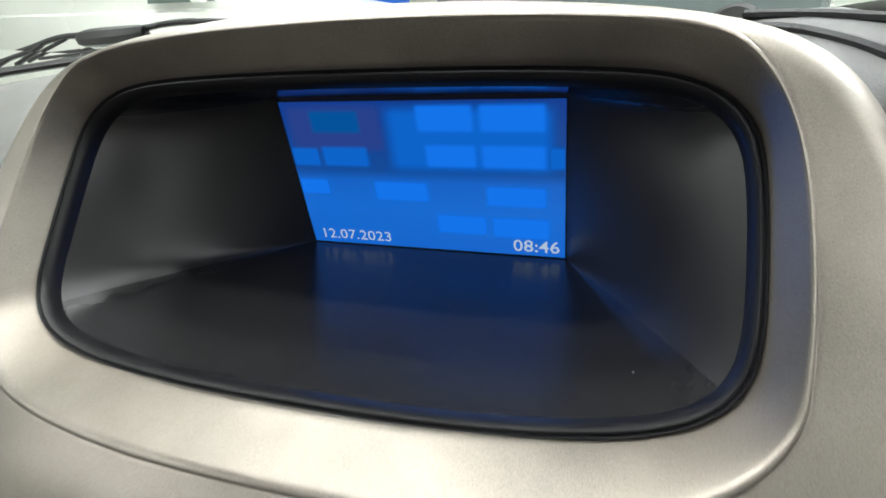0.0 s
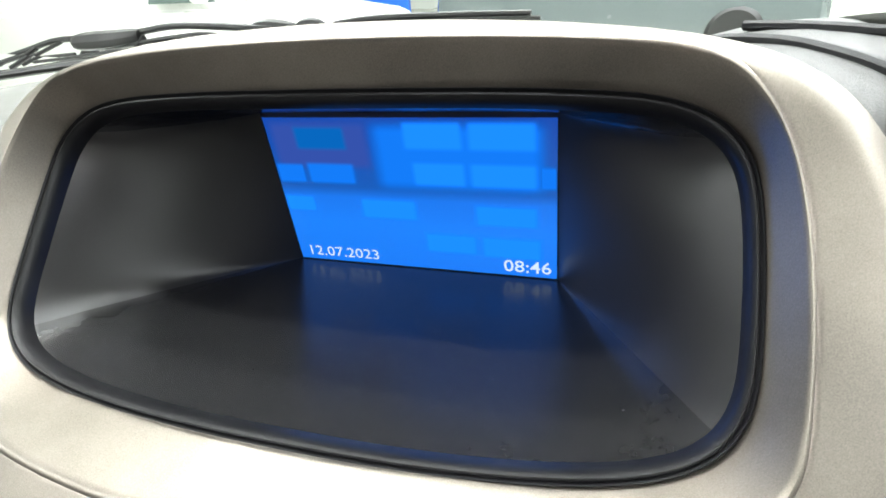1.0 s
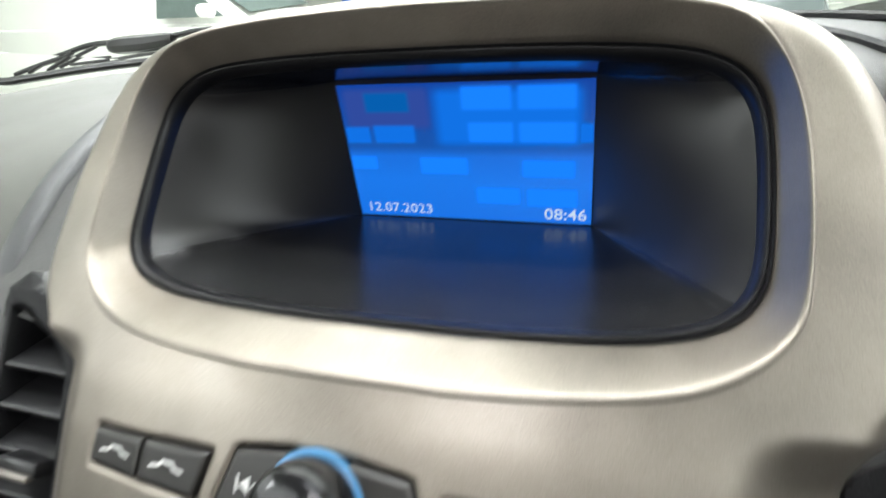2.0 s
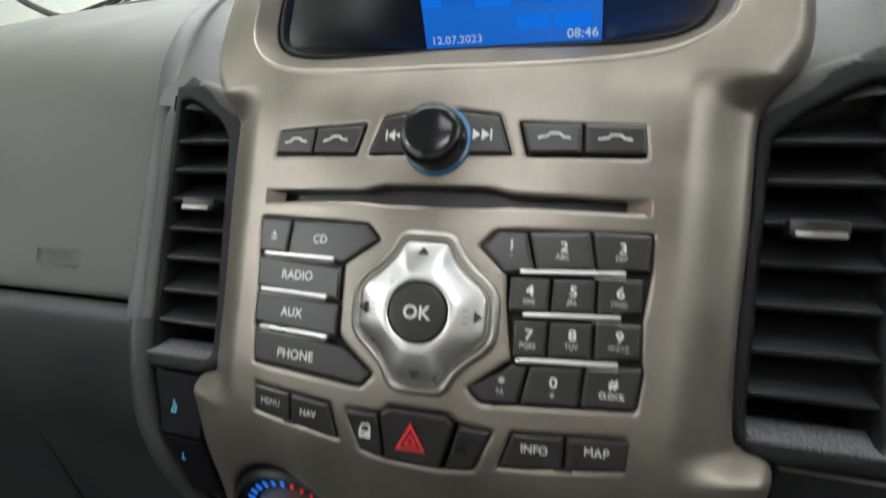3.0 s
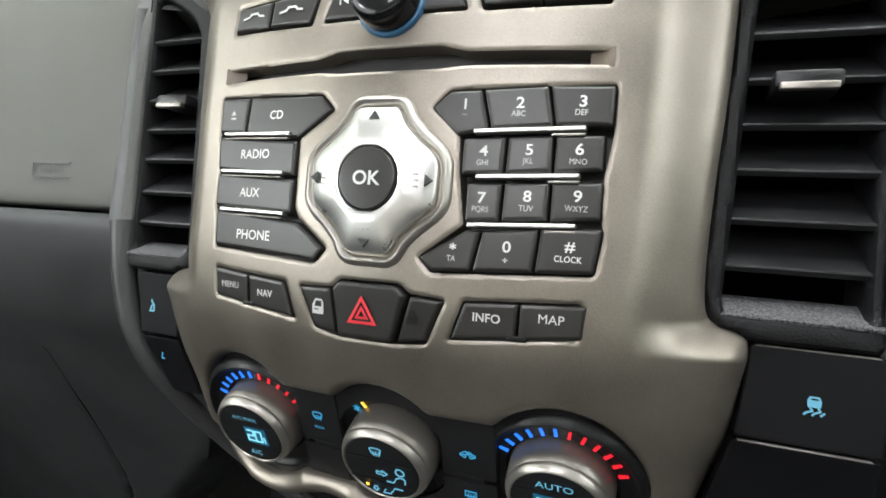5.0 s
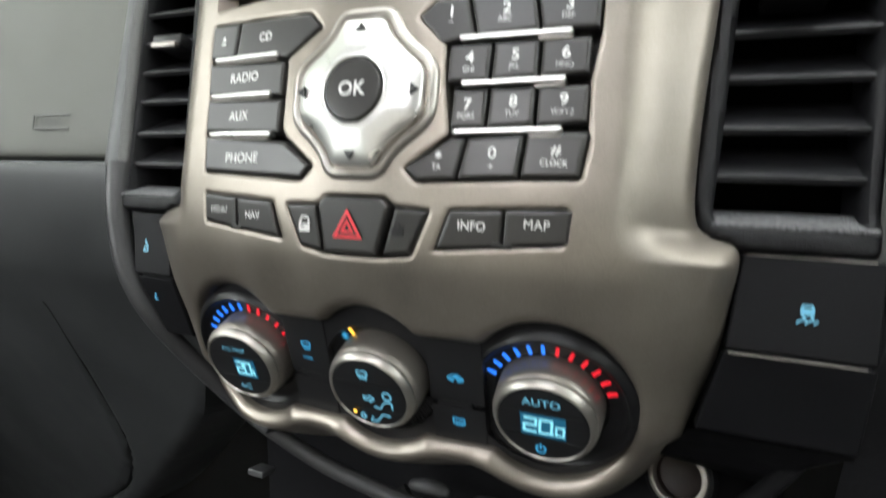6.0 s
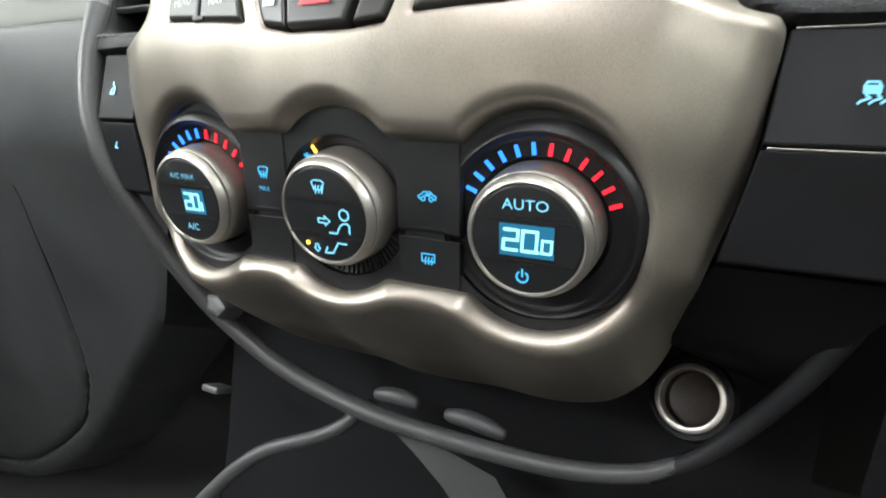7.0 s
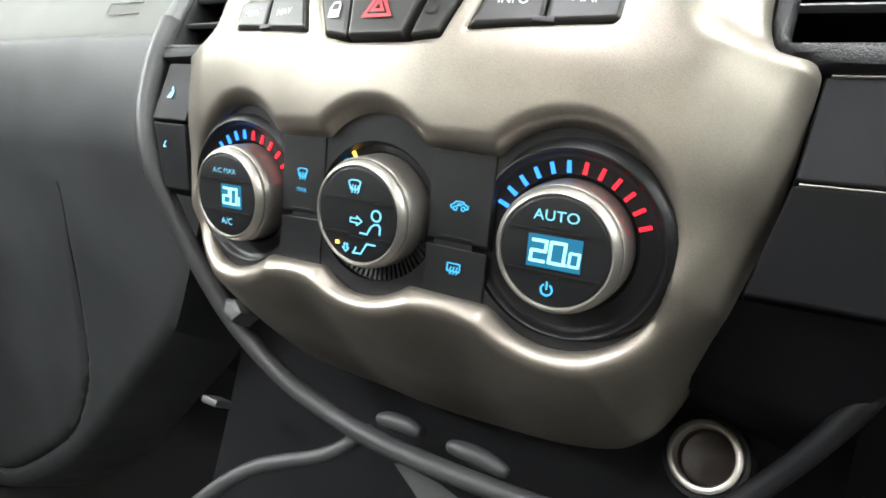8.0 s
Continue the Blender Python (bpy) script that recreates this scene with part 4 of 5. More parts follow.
for row, z0, z1, x0, x3, names in ((2, 5.6, 18.6, 33.8, 81.8, ("4", "GHI", "5", "JKL", "6", "MNO")), (3, -11, 2.4, 36.6, 82.2, ("7", "PQRS", "8", "TUV", "9", "WXYZ"))):
    xs = [x0, 49, 65.4, x3]
    for i in range(3):
        a, b = xs[i] + (0.5 if i else 0), xs[i + 1] - (0.4 if i < 2 else 0)
        mid = (41.6, 57.4, 74)[i] + (0.6 if row == 3 else 0)
        key("keypad_key", [(a, z0), (b, z0 + 0.4 * i), (b + (0.3 if i == 0 else 0), z1), (a + (0.3 if i == 1 else 0), z1)], [(names[2 * i], mid, z1 - 5.6 + (0.8 if row == 2 else 0.9) * i - (0.4 if row == 3 and i == 0 else 0), 3.8), (names[2 * i + 1], mid - 0.2, z1 - 9.8 + (0.8 if row == 2 else 0.9) * i - (0.4 if row == 3 and i == 0 else 0), 2.0, GREYINK)])
key("keypad_key", [(25.8, -30.8), (39.9, -29.8), (42.6, -14.6), (37.4, -14.2), (20.6, -26.2)], [("*", 33.4, -21.4, 3.6), ("TA", 33, -25.6, 2.0, GREYINK)])
key("keypad_key", [(40.7, -29.7), (61.4, -28.4), (62.6, -13.4), (43.4, -14.5)], [("0", 52.4, -20.2, 3.8), ("+", 52.2, -24.8, 2.4, GREYINK)])
key("keypad_key", [(62.2, -28.3), (81.4, -27.2), (83.2, -13.4), (63.4, -13.4)], [("#", 73.4, -18.8, 3.5), ("CLOCK", 73, -22.8, 2.1)])
key("menu_key", [(-77.8, -49.6), (-57.9, -52.2), (-58.5, -39.4), (-78.2, -38)], [("MENU", -68.6, -44.6, 2.7)])
key("nav_key", [(-57.2, -52.3), (-34, -54.6), (-38.6, -40.8), (-57.8, -39.5)], [("NAV", -48.4, -46.4, 2.8)])
key("info_key", [(34, -54.4), (57.2, -52.2), (57.6, -39.5), (38.8, -40.8)], [("INFO", 47, -45.4, 3.0)])
key("map_key", [(57.9, -52.1), (79.4, -49.6), (80.4, -38), (58.3, -39.4)], [("MAP", 69, -43.6, 3.15)])
for x0, x1, z0, z1 in ((-61.0, -54.5, -52.6, -50.9), (54.2, 61.2, -52.4, -50.6)):
    part("key_notch", bar(x0, x1, z0, z1, flat, 1.06, 3.0, 0.3), BLACK, audio)
k = key("door_lock_key", [(-23.2, -56.8), (-12.8, -58.4), (-15.6, -41), (-30.2, -41.5)])
symbol(k, [[(-23.2, -51.6), (-18.0, -51.6), (-18.0, -46.8), (-18.8, -45.6), (-21.8, -45.6), (-23.2, -48.2)]])
symbol(k, [[(-22.2, -48.6), (-18.8, -48.6), (-18.8, -46.4), (-21.4, -46.4)], [(-22.4, -50.0), (-20.4, -50.0), (-20.4, -49.5), (-22.4, -49.5)]], KEY, 1.4)
k = key("hazard_key", [(-11.4, -58.9), (11.2, -58.6), (16.4, -40.6), (13, -37.6), (-10.9, -37.8), (-14.2, -40.8)], proud=2.2, label="black hazard warning key")
TRI = [(-6.6, -53.2), (6.2, -53.0), (-0.4, -42.2)]
tri_out, tri_in, tri_small, tri_core = np.array(TRI), offset(TRI, 1.15), offset(TRI, 1.9), offset(TRI, 2.9)
for a, b in ((tri_out, tri_in), (tri_small, tri_core)):
    bm = bmesh.new()
    for i in range(3):
        q = [a[i], a[(i + 1) % 3], b[(i + 1) % 3], b[i]]
        bm.faces.new([bm.verts.new((x, float(flat(x, z)) - 2.6, z)) for x, z in q])
    part("hazard_triangle", bm, RED, k, "red warning triangle", False)
k = key("lock_key", [(13.4, -58.2), (24.2, -56.8), (30.8, -41.4), (18.2, -40.8)])
symbol(k, [[(17.6, -51.0), (22, -50.8), (22, -47.8), (17.6, -48.0)], [(18.4, -47.8), (19.0, -47.8), (19.2, -46.4), (20.4, -46.4), (20.6, -47.8), (21.2, -47.8), (20.9, -45.8), (18.7, -45.8)]], VENT)

# upper row
for poly, icon in (
    ([(-80, 65.8), (-59.4, 65.2), (-58.2, 76.6), (-79, 76.2)], -68.6),
    ([(-58.7, 65.2), (-37, 64.6), (-33.1, 77.4), (-57.5, 76.7)], -47.2),
    ([(37, 65.6), (57, 66), (56.6, 77.6), (33.4, 77.6)], 46.4),
    ([(57.8, 66), (80.6, 66.6), (79.6, 77.6), (57.4, 77.6)], 68.8),
):
    k = key("preset_key", poly)
    z = 71 if icon < 0 else 72
    part("car_symbol", strokes([[(-6, -0.4), (-2.6, 0.2), (-1.6, 1.4), (2.2, 1.4), (3.2, 0.2), (6, -0.2)]], 0.8, Matrix.Translation((icon, float(flat(icon, z)) - 1.25, z)) @ pose(0, 0, 0, 0, 0, math.degrees(math.atan(0.00216 * icon)))), WHITE, k, "", False)
k = key("seek_back_key", [(-30.2, 64.8), (-8, 64.8), (-8, 82.2), (-24.6, 80.2)])
symbol(k, [[(-18.4, 70), (-18.4, 74.4), (-21.6, 72.2)], [(-14.8, 70), (-14.8, 74.4), (-18, 72.2)], [(-22.6, 70), (-21.9, 70), (-21.9, 74.4), (-22.6, 74.4)]])
k = key("seek_forward_key", [(8, 64.8), (30.2, 65.2), (24.6, 80.4), (8, 82.4)])
symbol(k, [[(14.8, 70.2), (18, 72.4), (14.8, 74.6)], [(18.4, 70.2), (21.6, 72.4), (18.4, 74.6)], [(21.9, 70.2), (22.6, 70.2), (22.6, 74.6), (21.9, 74.6)]])
vol = part("volume_knob", lathe([(12.8, 2), (13.0, 6), (12.9, 11.5), (12.2, 13.6), (10.6, 14.8), (7.5, 15.3), (0, 15.5)], (0, 10.5, 70), (0, -1, 0.02), 56), GLOSS, audio, "gloss black volume knob")
part("glow_ring", lathe([(14.4, 2), (14.6, 3.4), (14.0, 4.4), (13.0, 4.6)], (0, 10.5, 70), (0, -1, 0.02), 56), material("translucent blue ring", (0.05, 0.16, 0.30), 0.2, 0.0, 0.1, 400, 0.0, 60), vol, "blue-tinted ring at the knob's foot")

# disc slot
part("disc_slot", box_mm(-84, 84, 34, 38, 36, 66), SWITCH, audio, "dark disc slot")
for s in (-1, 1):
    part("slot_guide", strip([[(s * 83, 14, 43), (s * 83, 14, 50)], [(s * 74.5, 17.4, 43.6), (s * 74.5, 17.4, 49.6)]]), material("shaded slot plastic", (0.13, 0.10, 0.075), 0.5, 0.0, 0.1), audio, "", False)

# direction pad
PAD = [(8.6, 27.4), (11.6, 21.2), (17.6, 15.0), (23.6, 10.4), (26.0, 6.8), (26.0, -6.8), (23.6, -10.4), (17.6, -15.0), (11.6, -21.2), (8.6, -27.4)]
PAD = PAD + [(-x, -z) for x, z in PAD]
PADC = (0.0, 1.0)
pad_ring = [(x + PADC[0], z + PADC[1]) for x, z in PAD]
pad_poly = rounded(pad_ring, 2.5, 3)


def pad_loft(levels, mat, name, parent, cap, label=""):
    bm = bmesh.new()
    rings = []
    for grow, lift in levels:
        p = offset(pad_poly, -grow)
        rings.append([bm.verts.new((x, float(flat(0, 0)) + 0.0010 * x * x - lift, z)) for x, z in p])
    n = len(pad_poly)
    for a, b in zip(rings, rings[1:]):
        for i in range(n):
            bm.faces.new((a[i], a[(i + 1) % n], b[(i + 1) % n], b[i]))
    if cap:
        bmesh.ops.triangulate(bm, faces=[bm.faces.new(rings[-1])])
    return part(name, bm, mat, parent, label)


pad_loft([(5.2, -1), (5.0, 0.6), (4.2, 1.9), (3.1, 2.3), (1.6, 1.6), (0.9, 0.4), (0.9, -2)], PADRING, "pad_surround", audio, False, "satin metal octagonal surround")
pad_loft([(0.55, -2), (0.55, -0.2), (0.9, -0.4)], BLACK, "pad_gap", audio, False)
pad = part("direction_pad", bmesh.new(), CHROME, audio, "bright satin octagonal direction pad")
pad_mesh = bmesh.new()
rings = []
for s, lift in ((0, -1.5), (0, 2.2), (0.02, 2.9), (0.06, 3.3), (0.35, 4.6), (0.7, 6.2), (0.9, 6.6), (0.97, 6.3), (1.0, 5.0)):
    ring = []
    for i, (x, z) in enumerate(pad_poly):
        a = math.atan2(z - PADC[1], x - PADC[0])
        ix, iz = PADC[0] + 12.2 * math.cos(a), PADC[1] + 12.2 * math.sin(a)
        px, pz = x + (ix - x) * s, z + (iz - z) * s
        ring.append(pad_mesh.verts.new((px, float(flat(0, 0)) + 0.0010 * px * px - lift, pz)))
    rings.append(ring)
for a, b in zip(rings, rings[1:]):
    for i in range(len(pad_poly)):
        pad_mesh.faces.new((a[i], a[(i + 1) % len(pad_poly)], b[(i + 1) % len(pad_poly)], b[i]))
bmesh.ops.recalc_face_normals(pad_mesh, faces=pad_mesh.faces)
for v in pad_mesh.verts:
    v.co = (v.co - base_of(audio)) * MM
pad_mesh.to_mesh(pad.data)
pad_mesh.free()
pad.data.shade_smooth()
pad.data.set_sharp_from_angle(angle=radians(38))
part("ok_button", lathe([(11.8, -2), (11.8, 6.0), (11.2, 6.8), (9.6, 7.0), (0, 6.6)], (PADC[0], 7, PADC[1]), (0, -1, 0), 56), KEY, pad, "round black OK button")
ok_plane = Matrix.Translation((PADC[0], -0.15, PADC[1]))
part_mesh("legend", lettering("OK", 0, 0, 5.0, None, 0, 1.05, 0.16, ok_plane), WHITE, pad, "", False)
for a in range(4):
    turn = Matrix.Translation((PADC[0], 2.15, PADC[1])) @ Matrix.Rotation(radians(90 * a), 4, "Y")
    part("arrow_mark", plane_mesh([(-2.2, 22.4), (2.2, 22.4), (0, 25.4)], turn @ Matrix.Translation((0, 0, 0)), 1.2), DARKINK, pad, "", False)

for s in (-1, 1):
    for dz in (-2.2, 0, 2.2):
        x = s * 18.4
        part("menu_mark", strokes([[(-1.3, 0), (1.3, 0)]], 0.7, Matrix.Translation((x, float(flat(0, 0)) + 0.001 * x * x - 5.75, PADC[1] + dz - 0.2)), 1.2), KNOBRIM, pad, "", False)
for dx in (-2.0, 0, 2.0):
    part("pad_dot", strokes([[(-0.3, 0), (0.3, 0)]], 0.6, Matrix.Translation((dx, float(flat(0, 0)) - 5.6, PADC[1] - 18.6)), 1.0), GREYINK, pad, "", False)


# ---- air vents ----
SHELF = material("coarse grained shelf plastic", (0.085, 0.085, 0.088), 0.42, 0.0, 0.94, 1900, 1.6, 1100)
for node in SHELF.node_tree.nodes:
    if node.type == "VALTORGB":
        node.color_ramp.elements[0].position, node.color_ramp.elements[1].position = 0.44, 0.58
BACK = Vector((0, math.cos(radians(33)), math.sin(radians(33))))
VENT_OUT = [(172.5, -45.5), (174, 60), (175, 122), (168, 121), (146, 110), (130, 100), (121.8, 88), (121, 60), (117.2, 0), (116.6, -29), (118, -39.2), (121.2, -42.2), (128, -42.8), (131, -45.5)]
VENT_HOLE = [(123.2, -36.5), (166.5, -36.5), (168.5, 60), (168.5, 104), (162, 104), (140, 91), (128.5, 81)]


def air_vent(s, label):
    v = thing("air_vent", (s * 146, 45, 25), label, "air vent", "dashboard vents")
    shift = 0.0 if s > 0 else 5.0
    out_d, hole_d = poly_sdf(rounded([(s * x, z) for x, z in VENT_OUT], 3)), poly_sdf(rounded([(s * (x + (shift if x < 130 else 0)), z) for x, z in VENT_HOLE], 4))

    def surf(x, z):
        return 43 + 0.06 * (np.abs(x) - 121) - 3.0 * smooth01((-30 - z) / 8) * smooth01((np.abs(x) - 119) / 6)

    mesh = sheet(lambda x, z: np.maximum(out_d(x, z), -hole_d(x, z)), surf, (min(s * 115, s * 176), max(s * 115, s * 176), -47, 114), 1.5, 22, lambda d, x, z: 3.4 * (1 - np.sqrt(1 - np.clip(1 - d / 3.0, 0, 1) ** 2)))
    part_mesh("vent_frame", mesh, VFRAME, v, "dark grained vent frame")
    # throat and walls carry the vent's inner shade as colour
    part("vent_throat", box_mm(min(s * 120, s * 174), max(s * 120, s * 174), 92, 96, -50, 150), PIT, v, "vent throat, near black to stand for inner shade")
    for i, z in enumerate((80.5, 64, 47.4, 31, 14.6, -3.2, -20)):
        a, b = s * (122.6 + shift + 0.035 * (z + 20)), s * 169.5
        rows = []
        for d, h in ((0.5, 0.0), (0, 0.6), (0, 2.3), (0.6, 2.9), (26, 3.0), (26, 0.6), (0.5, 0.0)):
            o = Vector((0, 47.5, z - 1.6)) + BACK * d + Vector((0, -0.545, 0.84)) * h
            rows.append([o + Vector((x, 0.02 * abs(abs(x) - 121), 0)) for x in np.linspace(a, b, 6)])
        part("slat", strip(rows), VENT, v)
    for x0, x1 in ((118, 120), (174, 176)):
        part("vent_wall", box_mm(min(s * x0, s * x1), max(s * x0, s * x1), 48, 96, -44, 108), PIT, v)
    x0, x1 = sorted((s * 135.5, s * 153))
    part("slider", box_mm(x0 - 1.6, x1 + 1.6, 39.4, 60, 42.6, 48.8, 1.4), VENT, v, "black vent slider")
    part("slider_trim", box_mm(x0, x1, 37.6, 41, 41.4, 44.0, 0.6), BARREL, v, "satin chrome slider strip")
    part("vent_shelf", strip([[(s * (121.4 + shift), y, z), (s * 171, y, z)] for y, z in ((44.5, -38.6), (42.4, -37.9), (42.0, -37.0), (42.6, -36.4), (56, -30.2), (57, -31.5))]), SHELF, v, "coarsely grained shelf under the slats")
    part("inner_brow", strip([[(s * 173, 47, 108), (s * 140, 47, 91), (s * 126, 47, 80)], [(s * 173, 86, 92), (s * 140, 86, 88), (s * 126, 86, 84)]]), GRAIN, v)
    return v


air_vent(1, "dark plastic air vent beside the panel, driver side")
air_vent(-1, "dark plastic air vent beside the panel, passenger side")


# ---- switch strips under the vents ----
def strip_y(x, z):
    return 45.0 + 0.05 * (-60 - np.asarray(z)) + 0.0 * np.asarray(x)


def lower_strip_y(x, z):
    return 46.0 + 0.42 * (-80 - np.asarray(z)) + 0.0 * np.asarray(x)


SKID = [[(-2.6, 3.4), (-1.8, 5.2), (1.8, 5.2), (2.6, 3.4), (2.4, 0.8), (-2.4, 0.8), (-2.6, 3.4), (2.6, 3.4)], [(-1.8, 0), (-0.6, -1.4), (-3.4, -2.6), (-4.2, -3.6)], [(1.8, 0), (2.8, -1.4), (0.2, -2.6), (-0.6, -3.6)], [(4.4, -2.0), (3, -3.4)]]
for s, label in ((1, "black switch blanks with a backlit traction symbol"), (-1, "black switch blanks with backlit symbols")):
    sw = thing("switch_strip", (s * 150, 46, -90), label, "switch panel", "switch strips")
    rows = ((-46.6, -79.2, 133.5, 130.5), (-80.6, -111, 130.2, 123.5))
    for n, (z1, z0, xa, xb) in enumerate(rows):
        oa, ob = (174, 174) if s > 0 else ((161, 157), (155, 143))[n]
        poly = [(s * xb, z0), (s * ob, z0), (s * oa, z1), (s * xa, z1)]
        k = part("switch", key_mesh(poly if s > 0 else poly[::-1], strip_y if n == 0 else lower_strip_y, 0.0 if n < 2 else -2.0, 0.7, 9.0, 1.0), SWITCH, sw)
        if s > 0:
            # pale line in the knob metal colour along the switch's top seam
            part("seam", bar(xa + 1.5, 171, z1 - 0.1, z1 + 0.35, strip_y, 0.4, 2.0, 0.1), KNOBRIM, k, "thin pale seam line")
        if n == 0 and s > 0:
            m = Matrix.Translation((153.5, 44.7, -65.4))
            part("traction_symbol", strokes(shifted(SKID, 0, 0, 0.68), 0.62, m), ICE, k, "", False)
            part("symbol_fill", plane_mesh([(-1.6, 0.9), (1.6, 0.9), (1.6, 2.3), (-1.6, 2.3)], m), ICE, k, "", False)
        if s < 0 and n < 2:
            m = Matrix.Translation((-149, 44.4, -64.5) if n == 0 else (-144, 49.8, -90.2))
            part("symbol", strokes([[(-1, -2.4), (1.6, -2.4), (1.6, 0.6), (0, 2.2), (-0.4, 3.4)], [(-1, -2.4), (0, 0.4)]] if n == 0 else [[(-1.6, 2), (1, 2)], [(0, 2), (0, -2)], [(0, -2), (2, -2)]], 0.9 if n == 0 else 0.6, m), ICE if n == 0 else ICEBLUE, k, "", False)

# ---- trim strips, lower console ----
# depth, height and reach of the dash's bulge beside the hood
BULGE = [(48, -21, 184), (50, 0, 185.5), (53, 50, 187), (57, 100, 190), (60, 120, 194), (67, 140, 199), (86, 172, 208), (120, 207, 225), (172, 250, 252), (234, 291, 285), (300, 330, 320)]
trim = part("side_trim", ribbon(chaikin([(-x, y - 3, z) for y, z, x in BULGE], 2, False).tolist(), 13, 6.0), TRIM)
tagged(trim, "pale grey curved trim strip beside the passenger vent", "trim", "", "structure")
trim = part("side_trim", ribbon(chaikin([(-176.5, 51, 106), (-176.3, 47.5, 98), (-176, 45.5, 86), (-175, 44, 40), (-174, 44, -30), (-173.5, 44, -46)], 2, False).tolist(), 8, 5.0), GRAIN)
tagged(trim, "dark inner trim strip along the vent edge", "trim", "", "structure")
trim = part("side_trim", tube(chaikin([(176, 60, 130), (177, 48, 100), (176, 45, 40), (176, 45, -30), (176, 47, -46)], 2, False).tolist(), 4.6, 12), GRAIN)
tagged(trim, "dark trim strip along the driver vent edge", "trim", "", "structure")
# one rim in two tones: the driver side's shade is in its colour
RIMSHADE = material("shaded console rim plastic", (0.011, 0.011, 0.012), 0.5, 0.0, 0.15, 1000, 0.3, 20, spec=0.15)
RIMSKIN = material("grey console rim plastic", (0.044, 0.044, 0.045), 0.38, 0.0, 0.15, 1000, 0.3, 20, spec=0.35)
RIM = [(-177, 46, -20), (-174.5, 45, -40), (-171.5, 46, -58), (-165.5, 48, -79), (-155.5, 56, -101), (-143, 72, -123), (-126, 88, -145), (-110, 102, -163), (-88, 112, -177), (-65, 117, -186.5), (-43, 120, -191.5), (-20, 120, -195), (3, 120, -196.5), (45, 120, -196.5), (80, 120, -195), (108, 120, -189), (122, 119.5, -181)]
RIM_R = [(112, 120.3, -187.5), (121, 119.6, -182), (130, 119, -175), (142, 115, -161), (153, 105, -145), (163, 95, -127), (172, 84, -104), (180, 74, -76), (184, 66, -46)]
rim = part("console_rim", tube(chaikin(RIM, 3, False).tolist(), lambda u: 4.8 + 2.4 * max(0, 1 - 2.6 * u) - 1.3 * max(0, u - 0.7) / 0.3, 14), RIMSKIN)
tagged(part("console_edge", tube(chaikin(RIM_R, 3, False).tolist(), lambda u: 3.6 + 0.8 * u, 12), RIMSHADE), "rounded edge of the lower console, driver side, coloured as in shade", "trim", "", "structure")
tagged(rim, "rounded dark grey rim round the lower console", "trim", "", "structure")
cheek = part("console_cheek", strip([[Vector(a).lerp(Vector(b), u) for u in np.linspace(0, 1, 8)] for a, b in (
    ((123, 61, -112), (174, 61, -112)), ((122, 66, -113.5), (173, 66, -114)), ((118, 80, -122), (168, 82, -122)), ((114, 97, -132), (160, 97, -132)), ((112, 106, -136), (155, 106, -140)), ((112, 150, -136), (150, 150, -146)))]), SWITCH)
tagged(cheek, "plain black console cheek below the switches, driver side", "trim", "", "structure")
for pts in ([(-17, 126, -187), (-6, 125, -185), (8, 125, -186)], [(22, 125, -187), (36, 124, -186), (52, 125, -189)]):
    pad_bm = tube(chaikin(pts, 3, False).tolist(), lambda u: 1.0 + 4.2 * math.sin(math.pi * min(1, max(0, u))) ** 0.6, 12, flat=0.8)
    tagged(part("rubber_pad", pad_bm, TRIM), "flat pale grey pad tucked behind the console rim", "pad", "console pads")
clip = part("trim_clip", key_mesh([(-107, -154.5), (-104, -163.5), (-94, -165.5), (-88, -159), (-98, -153.5)], lambda x, z: 93.0 - 0.15 * (x + 98) + 0.0 * np.asarray(z), 4.0, 3.0, 9.0, 0.8), TRIM)
tagged(clip, "small pale grey trim clip on the console rim", "clip")
wing_rows = [[(-4, 131, -204), (-1, 134, -203)], [(6, 136, -212), (18, 140, -206)], [(20, 142, -224), (44, 148, -214)], [(34, 150, -240), (60, 160, -238)], [(48, 158, -270), (84, 172, -268)]]
wing = part("gear_console_side", strip(wing_rows), TRIM)
tagged(wing, "pale grey side of the gear console below the rim", "trim", "", "structure")
for s in (-1, 1):
    flank = thing("hood_flank", (s * 160, 80, 150), "dark grained flank between the display hood and the vent", "dashboard", "hood flanks")
    rows = []
    for y, z, x in chaikin([(50, 104, 190), (60, 124, 195), (69, 140, 200), (88, 172, 209), (122, 207, 226), (174, 250, 253), (236, 291, 286)], 2, False).tolist():
        rows.append([(s * (112 + (x - 112) * u), y + 8 * (1 - u) * (1 + 2 * smooth01((z - 120) / 60)) - 5 * math.sin(math.pi * u), z - 12 * (1 - u)) for u in np.linspace(0, 1, 9)])
    part("surface", strip(rows), GRAIN, flank)
    brow = chaikin([(s * 174, 58, 113), (s * 164, 49.5, 113.5), (s * 146, 44.0, 106.5), (s * 131, 42.6, 98.5), (s * 124.5, 44, 90), (s * 122.5, 46, 82)], 2, False).tolist()
    part("brow", strip([[(x, y + 8, z + 7.5), (x, y + 2.2, z + 6), (x, y + 0.4, z + 4), (x, y, z), (x, y + 1.0, z - 4.2), (x, y + 7, z - 5.5)] for x, y, z in brow]), GRAIN, flank, "dark grained brow over the vent")
lower_rows = [[(x, y + 0.0004 * x * x, z) for y, z in ((84, -104), (124, -118), (154, -132), (163, -158), (174, -190), (190, -260), (205, -360))] for x in np.linspace(-172, 176, 12)]
lower = thing("lower_console", (0, 160, -150), "black lower console with a pocket under the climate panel", "console")
part("pocket", strip([row[:4] for row in lower_rows]), LOWER, lower, "dark pocket roof")
part("face", strip([row[3:] for row in lower_rows]), LOWER, lower)
